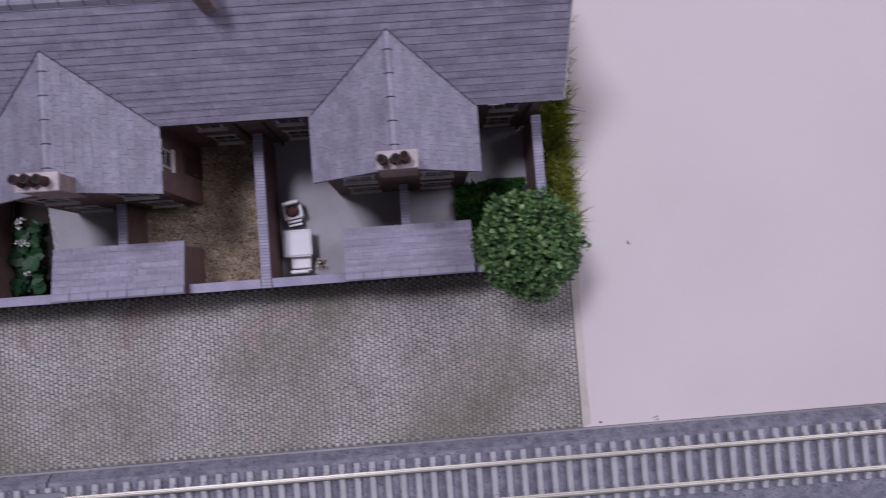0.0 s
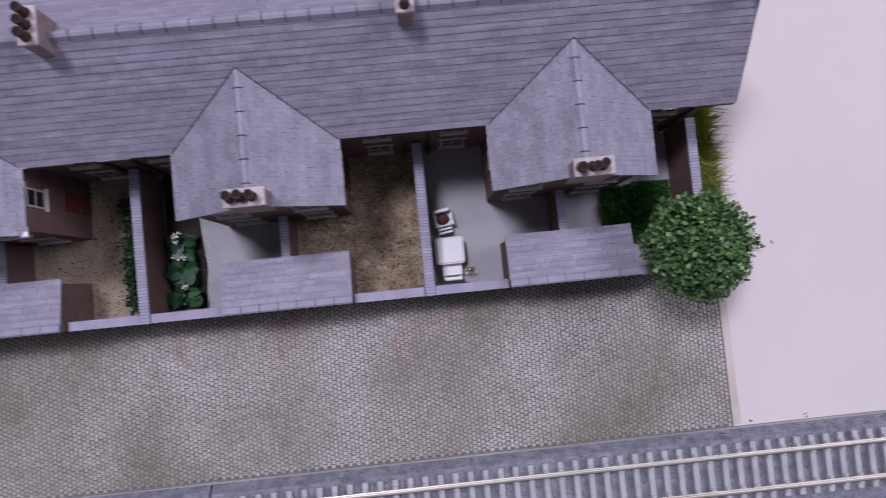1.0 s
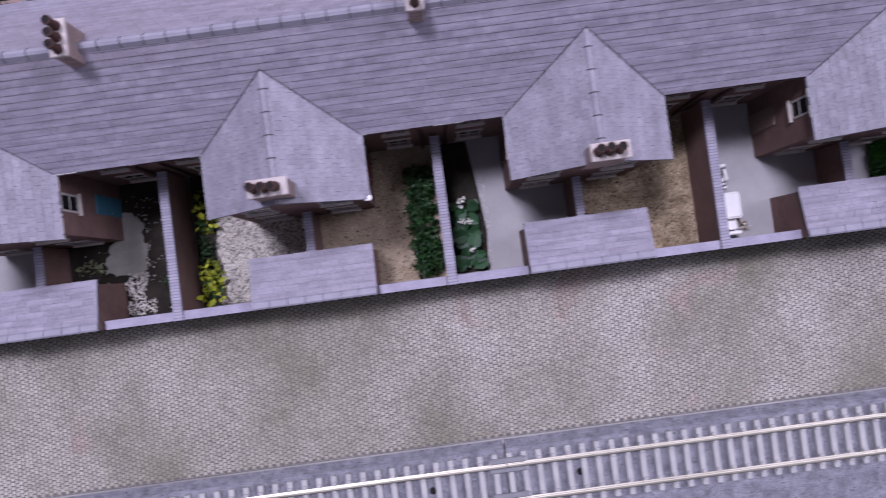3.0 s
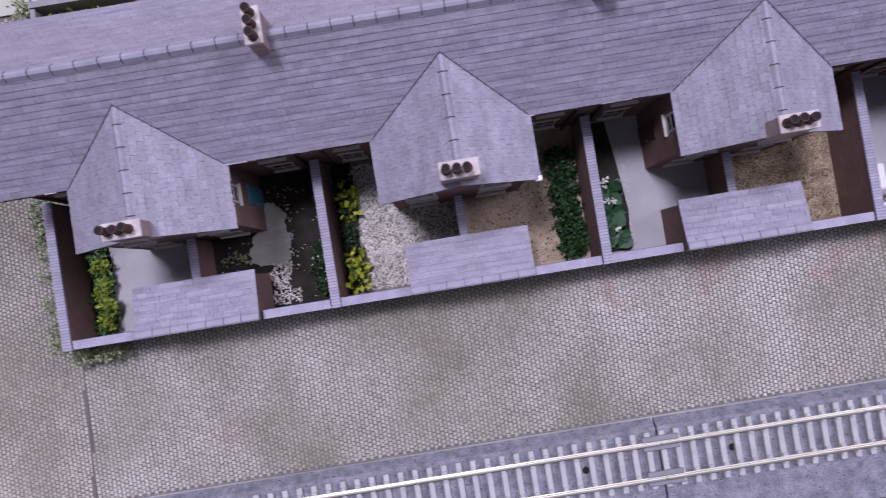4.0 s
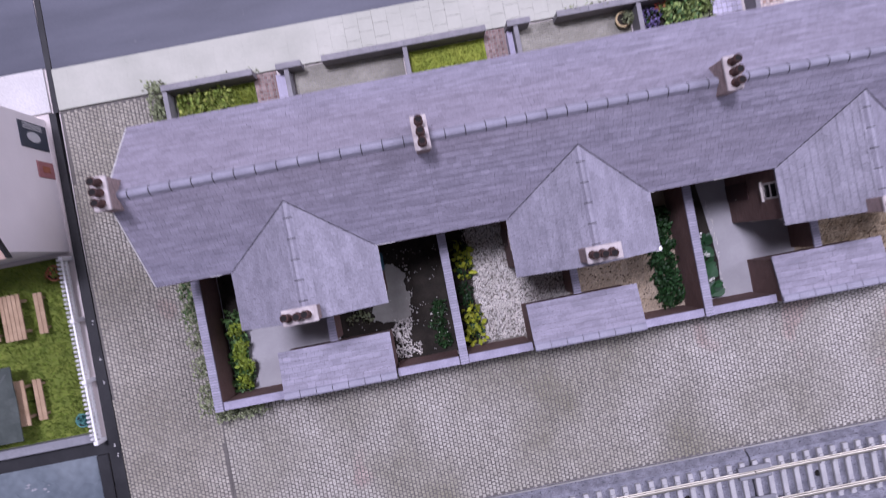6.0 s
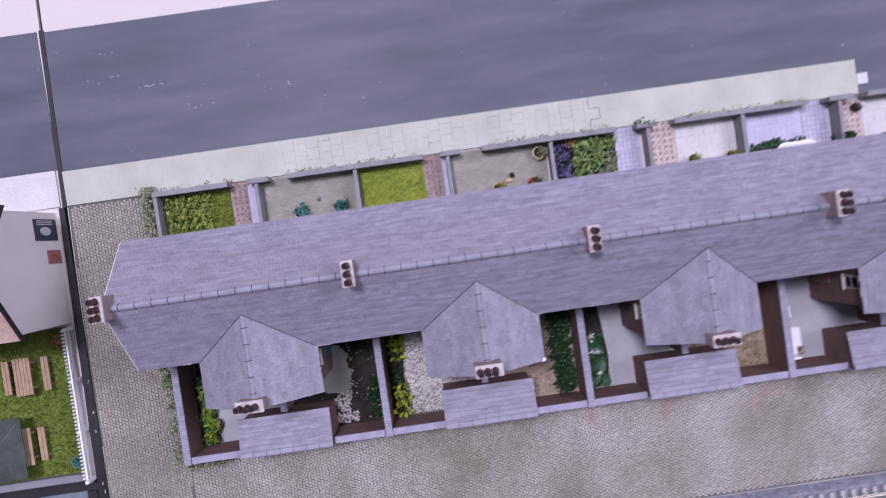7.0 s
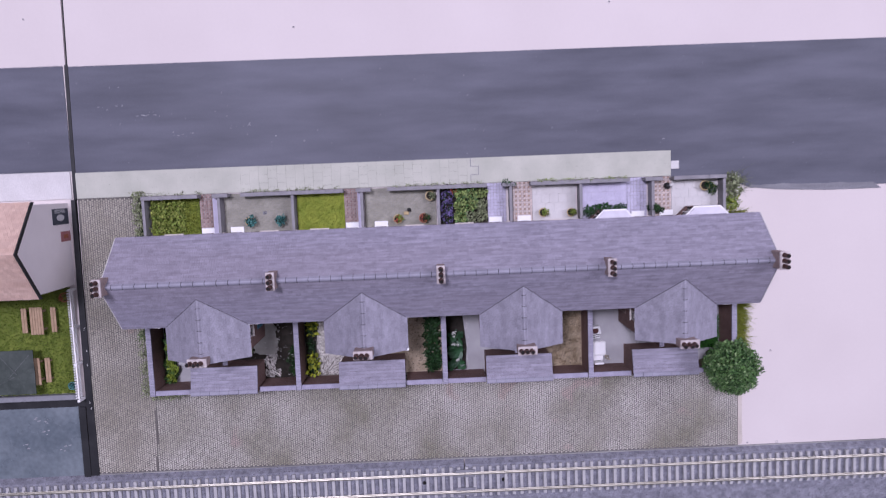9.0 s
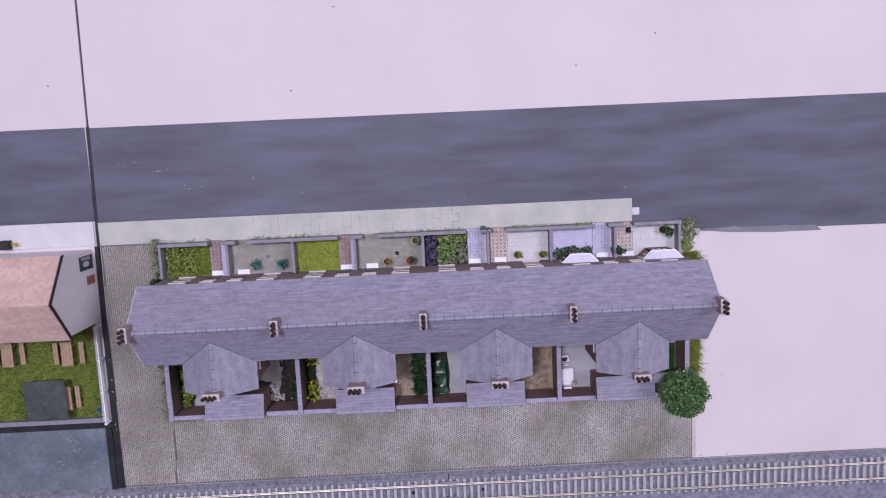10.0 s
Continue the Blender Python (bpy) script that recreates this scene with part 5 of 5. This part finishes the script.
# raised black bars coloured as the shaded slots
for k in range(3):
    part("slot", box(-84.0, -82.8, 81.60 + 0.45 * k, 81.80 + 0.45 * k, 0.7, 0.76), M_HOLE, t)
t = thing("garden_ornament", (-14.6, 80.4, 0.6), "small dark and cream garden ornament", "ornament")
part("body", lathe([(0.9, 0.6), (1.0, 1.4), (0.6, 2.6), (0.75, 3.4), (0.3, 4.0)], -14.2, 81.0, 10), M_BLACK, t, "dark body", smooth=True)
part("plinth", box(-16.8, -14.4, 78.6, 80.2, 0.55, 1.6, 0.2), M_TUB, t, "cream plinth")
t = thing("garden_ornament", (111.0, 87.8, 0.6), "dark garden ornament with a pale top", "ornament")
part("body", lathe([(1.5, 0.6), (1.6, 2.2), (1.1, 3.4), (0.5, 4.0)], 110.6, 87.6, 12), M_BLACK, t, "dark body", smooth=True)
part("top", lathe([(0.8, 3.2), (0.9, 4.2), (0.4, 4.8)], 111.9, 88.0, 10), M_PALE, t, "pale top", smooth=True)

# ---- the pub and its garden on the next board ----
setting("lawn_3", box(-300, -179.6, -2.2, 50.0, 0.0, 0.5), M_TURF, "green pub garden lawn", "lawn")
h = Heap()
blades(h, -262, -179.8, -2.0, 49.5, 0.45, 15000, 1.5, rng, 0.8, 0.4)
stuff(h, "pub_grass", M_GRASS, None, "rough green grass of the pub garden", "grass")
setting("kerb", box(-520, -178.9, -4.9, -2.3, 0.0, 3.4, 0.25), M_JOINER, "pale grey low kerb wall", "kerb")
setting("trim_channel", box(-520, -176.4, -9.2, -4.9, 0.0, 0.5), M_BLACK, "black painted channel", "channel")
setting("water", box(-520, -180.2, -45.5, -9.2, 0.0, 0.45), M_POOL, "glossy grey-blue painted board", "water")
setting("trim_side", box(-180.2, -176.8, -45.5, -9.2, 0.0, 1.4, 0.2), M_BLACK, "black painted board edge", "edging")

pub = thing("pub", (-215, 71, 0), "cream rendered pub with a clay tile roof", "house")
GX = -177.0
part("gable_wall", prism([(51.2, 0), (90.6, 0), (90.6, 32.4), (70.8, 47.6), (51.2, 32.4)], 0, GX - 1.6, GX), M_RENDER, pub, "plain cream rendered gable")
part("rear_wall", box(-300, GX - 1.6, 51.2, 52.8, 0, 32.6), M_RENDER, pub, "cream rendered rear wall")
part("front_wall", box(-300, GX - 1.6, 89.0, 90.6, 0, 32.6), M_RENDER, pub, "cream rendered front wall")
bm = prism([(49.6, 31.4), (49.6, 32.4), (70.8, 48.6), (92.0, 32.4), (92.0, 31.4), (70.8, 47.6)], 0, -300, GX + 0.4)
pr = part("roof", bm, M_PTILE, pub, "faded clay tile roof")
bm = prism([(49.5, 31.0), (49.5, 32.9), (70.8, 49.2), (92.1, 32.9), (92.1, 31.0), (70.8, 47.2)], 0, GX + 0.4, GX + 1.0)
part("bargeboard", bm, M_BLACK, pub, "black bargeboards")
h = Heap()
for s, a in ((1, (49.6, 32.4)), (-1, (92.0, 32.4))):
    up = Vector((0, s * 21.2, 16.2))
    ln = up.length
    up.normalize()
    nr = Vector((0, -up.z * s, up.y * s)) if s > 0 else Vector((0, up.z, -up.y))
    nc = 17
    ex = ln / nc
    for c in range(nc):
        for k in range(46):
            x = GX + 0.3 - (k + 0.5 + 0.5 * (c % 2)) * 1.75
            heap_slate(h, Vector((x, a[0], a[1])) + up * ex * c, XDIR, up, nr, 1.75, min(2.2, ln - ex * c), rng.uniform(0, 0.06))
h.put("roof_tiles", M_PTILE, pr, "small faded clay tiles", "stuff")
sg = part("sign", box(GX, GX + 0.4, 80.8, 88.2, 1.2, 15.2, 0.08), M_SIGN, pub, "dark painted sign with an oval")
part("oval", prism([(84.0 + 1.5 * math.cos(a * 0.4488), 8.8 + 3.4 * math.sin(a * 0.4488)) for a in range(14)], 0, GX + 0.38, GX + 0.55), M_SIGNP, sg, "pale oval emblem")
for k in range(3):
    part("bar", box(GX + 0.38, GX + 0.52, 86.2 + k * 0.6, 86.5 + k * 0.6, 4.0, 13.6), M_SIGNP, sg, "pale line of unreadable writing")
sg = part("sign", box(GX, GX + 0.4, 72.7, 77.4, 0.8, 9.2, 0.08), M_SIGNR, pub, "faded red sign")
part("bar", box(GX + 0.38, GX + 0.52, 74.2, 76.0, 3.2, 7.0), M_TERRA, sg, "lighter square panel")

fence = thing("picket_fence", (-178.2, 22, 0.5), "white picket fence along the board edge", "fence")
for z in (1.8, 4.2):
    part("fence_rail", box(-178.3, -177.7, -4.4, 49.4, z, z + 0.7, 0.08), M_WHITE, fence, "white rail")
pk = None
for k in range(42):
    y = -4.0 + k * 1.28
    if pk is None:
        pk = part("picket", prism([(y, 0.5), (y + 0.75, 0.5), (y + 0.75, 5.4), (y + 0.375, 6.1), (y, 5.4)], 0, -179.0, -178.3), M_WHITE, fence)
    else:
        o = pk.copy()
        o.location = pk.location + Vector((0, (y + 4.0) * U, 0))
        scene.collection.objects.link(o)
for y in (-4.8, 13, 31, 49.2):
    part("post", box(-178.2, -176.9, y - 0.6, y + 0.6, 0.0, 6.3, 0.12), M_WHITE, fence, "white post")
fence.location.x += 0.4 * U


def picnic_table(x, y, label, reach=7.0):
    """A plank table with a separate plank bench on each side."""
    t = thing("picnic_table", (x, y, 0.5), label, "table", "picnic tables")
    for k in range(5):
        part("plank", box(x - 3.0 + k * 1.22, x - 1.9 + k * 1.22, y - 6.6, y + 6.6, 4.8, 5.3, 0.06), M_WOOD, t)
    for s in (-1, 1):
        part("cross_beam", box(x - 2.7, x + 2.7, y + s * 4.4 - 0.4, y + s * 4.4 + 0.4, 4.1, 4.8), M_WOOD, t)
        for q in (-1, 1):
            part("leg", box(x + q * 2.1 - 0.4, x + q * 2.1 + 0.4, y + s * 4.4 - 0.4, y + s * 4.4 + 0.4, 0.5, 4.1, 0.05), M_WOOD, t)
    for s in (-1, 1):
        b = thing("bench", (x + s * reach, y, 0.5), "plain wooden plank bench beside a picnic table", "bench", "picnic benches")
        for k in range(2):
            a = x + s * reach - 1.25 + k * 1.3
            part("plank", box(a, a + 1.2, y - 6.0, y + 6.0, 2.7, 3.2, 0.06), M_WOOD, b)
        for q in (-1, 1):
            part("leg", box(x + s * reach - 1.0, x + s * reach + 1.0, y + q * 4.4 - 0.35, y + q * 4.4 + 0.35, 0.5, 2.7, 0.05), M_WOOD, b)


picnic_table(-194.2, 35.0, "weathered wooden picnic table on grass")
picnic_table(-226.0, 36.0, "weathered wooden picnic table on grass")
picnic_table(-197.6, 10.4, "wooden picnic table half under the canopy", 5.5)
cn = thing("garden_canopy", (-206, 10.6, 0.5), "dark green-grey creased canvas canopy on poles", "canopy")
bm = bmesh.new()
g = 12
vs = [[bm.verts.new((-217.4 + 22.4 * i / g, 0.0 + 21.4 * j / g, 8.0 + 0.9 * math.sin(math.pi * i / g) * math.sin(math.pi * j / g) + 0.28 * noise.noise(Vector((i * 0.7, j * 0.5, 2))))) for j in range(g + 1)] for i in range(g + 1)]
for i in range(g):
    for j in range(g):
        bm.faces.new((vs[i][j], vs[i + 1][j], vs[i + 1][j + 1], vs[i][j + 1]))
ex = bmesh.ops.extrude_face_region(bm, geom=bm.faces[:])
for v in ex["geom"]:
    if isinstance(v, bmesh.types.BMVert):
        v.co.z -= 0.35
part("canvas", bm, M_CANVAS, cn, "dark creased canvas")
# thin paler strips laid along the canvas folds
for k, (xa, ya, xb, yb) in enumerate(((-216.5, 3.0, -204.0, 9.0), (-207.0, 8.2, -196.5, 19.5), (-212.0, 20.5, -203.0, 10.0))):
    d = Vector((ya - yb, xb - xa, 0)).normalized() * 0.12
    fold = [(xa - d.x, ya - d.y), (xb - d.x, yb - d.y), (xb + d.x, yb + d.y), (xa + d.x, ya + d.y)]
    bm = prism(fold, 2, 0.0, 0.1)
    bmesh.ops.subdivide_edges(bm, edges=[e for e in bm.edges if e.calc_length() > 3], cuts=10)
    for v in bm.verts:
        top = 7.97 + 0.9 * math.sin(math.pi * (v.co.x + 217.4) / 22.4) * math.sin(math.pi * v.co.y / 21.4) + 0.28 * noise.noise(Vector(((v.co.x + 217.4) / 22.4 * 12 * 0.7, v.co.y / 21.4 * 12 * 0.5, 2)))
        v.co.z += top
    part("crease", bm, M_CREASE, cn, "pale crease strip")
for x in (-214.6, -199.8):
    for y in (1.8, 19.6):
        part("pole", lathe([(0.4, 0.5), (0.4, 8.0)], x, y, 8), M_BLACK, cn, "dark pole")
cn.location += Vector((-0.9, 0.2, 0)) * U
tub(-181.2, 2.0, M_LEAFT, "teal pot with leafy plant on the lawn", M_LEAFT, 71, 1.9)
tub(-181.2, 45.6, M_TERRA, "terracotta pot by the pub wall", M_LEAFM, 72, 2.2, M_REDF)
t = thing("planter_box", (-220.5, 95, 0.9), "black box planter with yellow flowers", "planter")
part("box", box(-223.4, -218.0, 92.8, 97.6, 0.9, 4.6, 0.2), M_BLACK, t, "black box")
h = Heap()
foliage(h, (-215.4, 95.4, 2.6), (2.4, 1.0, 1.4), 60, 0.9, random.Random(73), 0.2)
h.put("blossom", M_YELF, t, "yellow flowers", "stuff")

# ---- pavement slabs, last ----
first = {}
for k in range(66):
    xa, xb = -171.8 + k * 4.33, min(-171.8 + (k + 1) * 4.33, 112.7)
    cuts = (92.4, 94.4, 98.5, 102.5, 104.6) if k % 2 else (92.4, 96.45, 100.5, 104.6)
    worn = -96 < xa < 16
    g = 0.005 if not worn else 0.034 if k % 5 < 3 else 0.016
    for ya, yb in zip(cuts, cuts[1:]):
        key = (g, round(xb - xa, 2), round(yb - ya, 2))
        if key not in first:
            first[key] = (part("slab", box(xa + g, xb - g, ya + g, yb - g, 0.7, 1.06), M_PAVE, pave), xa, ya)
        else:
            m, x0, y0 = first[key]
            o = m.copy()
            o.location = m.location + Vector((xa - x0, ya - y0, 0)) * U
            scene.collection.objects.link(o)
bm = box(16.0, 16.3, 100.4, 104.6, 1.0, 1.12)
box(16.3, 20.0, 100.4, 100.7, 1.0, 1.12, 0, bm)
box(19.7, 20.0, 96.4, 100.4, 1.0, 1.12, 0, bm)
box(16.0, 19.7, 96.4, 96.7, 1.0, 1.12, 0, bm)
box(16.0, 16.3, 92.5, 96.4, 1.0, 1.12, 0, bm)
part("joint_line", bm, M_JOINER, pave, "dark keyed joint between two card sections")

# ---- scuffs and crumbs ----
M_SCUFF = mat("chalky_scuff", (0.24, 0.24, 0.26), (0.40, 0.40, 0.42), s=2, s2=0.4, rough=0.8)
M_SMEAR = mat("thin_road_smear", (0.17, 0.17, 0.185), (0.25, 0.25, 0.265), s=3, s2=0.6, rough=0.75, streak=5.0)
rg = random.Random(81)
h = Heap()
for x, y, n in ((-148.4, 144.0, 3), (-135.8, 131.0, 9), (-60.1, 137.3, 1), (12.6, 133.7, 2), (-76.8, 117.9, 1), (-153.3, 134.2, 5), (-93.3, 123.8, 7), (-5.8, 141.4, 1), (110.0, 110.8, 1), (-120, 121, 6)):
    for _ in range(n):
        a, b = x + rg.uniform(-6, 6), y + rg.uniform(-1.2, 1.2)
        w, l, q = rg.uniform(0.08, 0.24), rg.uniform(0.12, 0.9) ** 1.4, rg.uniform(-0.5, 0.3)
        c, d = math.cos(q), math.sin(q)
        pts = [(a + c * u - d * v, b + d * u + c * v) for u, v in ((-l, -w * 0.4), (0, -w), (l, -w * 0.3), (l * 0.9, w * 0.4), (0, w), (-l * 0.8, w * 0.5))]
        h.add([(p, r, 0.33) for p, r in pts] + [(p, r, 0.40) for p, r in pts], [(6, 7, 8, 9, 10, 11)] + [(i, (i + 1) % 6, 6 + (i + 1) % 6, 6 + i) for i in range(6)])
# pale flecks on the gloss board
for x, y in ((-195, -16.3), (-203, -14.5), (-198, -22), (-188, -30), (-206, -28)):
    for _ in range(4):
        a, b = x + rg.uniform(-3, 3), y + rg.uniform(-1.5, 1.5)
        l, w = rg.uniform(0.4, 1.5), rg.uniform(0.2, 0.5)
        h.add([(a - l, b, 0.44), (a, b - w, 0.44), (a + l, b + w * 0.3, 0.44), (a + 0.2, b + w, 0.44), (a, b, 0.51)], [(0, 1, 4), (1, 2, 4), (2, 3, 4), (3, 0, 4)])
stuff(h, "paint_scuffs", M_SCUFF, None, "small chalky scuffs on the painted road and pale flecks on the gloss board", "scuffs")
edge = [(150.5, 85.4)] + [(152 + 4 * k, 86.6 - 0.06 * k + 0.9 * noise.noise(Vector((k * 0.6, 0, 7)))) for k in range(16)] + [(216, 82.6), (190, 82.6), (165, 83.8)]
setting("road_smear", prism(edge, 2, 0.30, 0.41), M_SMEAR, "thin pale smear at the road edge", "paint smear")
h = Heap()
for x, y in ((84.2, 175.1), (-189.8, 176.6), (-64.7, 168.7), (162.3, 4.0), (165.6, -43.0), (151.0, -43.0), (126, 190), (-40, 210), (60, 240), (172, 120)):
    for _ in range(3):
        grains(h, lambda p, q: True, x - 0.5, x + 0.5, y - 0.5, y + 0.5, 0.0, 2, 0.5, rg)
flecks = Heap()
for x, y in [(-174.1, 29.4), (-173.8, 18.3), (-174.0, 11.5), (-174.4, -7.4), (-173.9, -10.3)]:
    grains(flecks, lambda p, q: True, x - 0.3, x + 0.3, y - 0.6, y + 0.6, 0.9, 3, 0.5, rg)
stuff(flecks, "paint_flecks", M_CARD, None, "pale paint flecks on the black edging", "flecks")
stuff(h, "crumbs", M_JOINER, None, "tiny grey crumbs on the board", "crumbs")
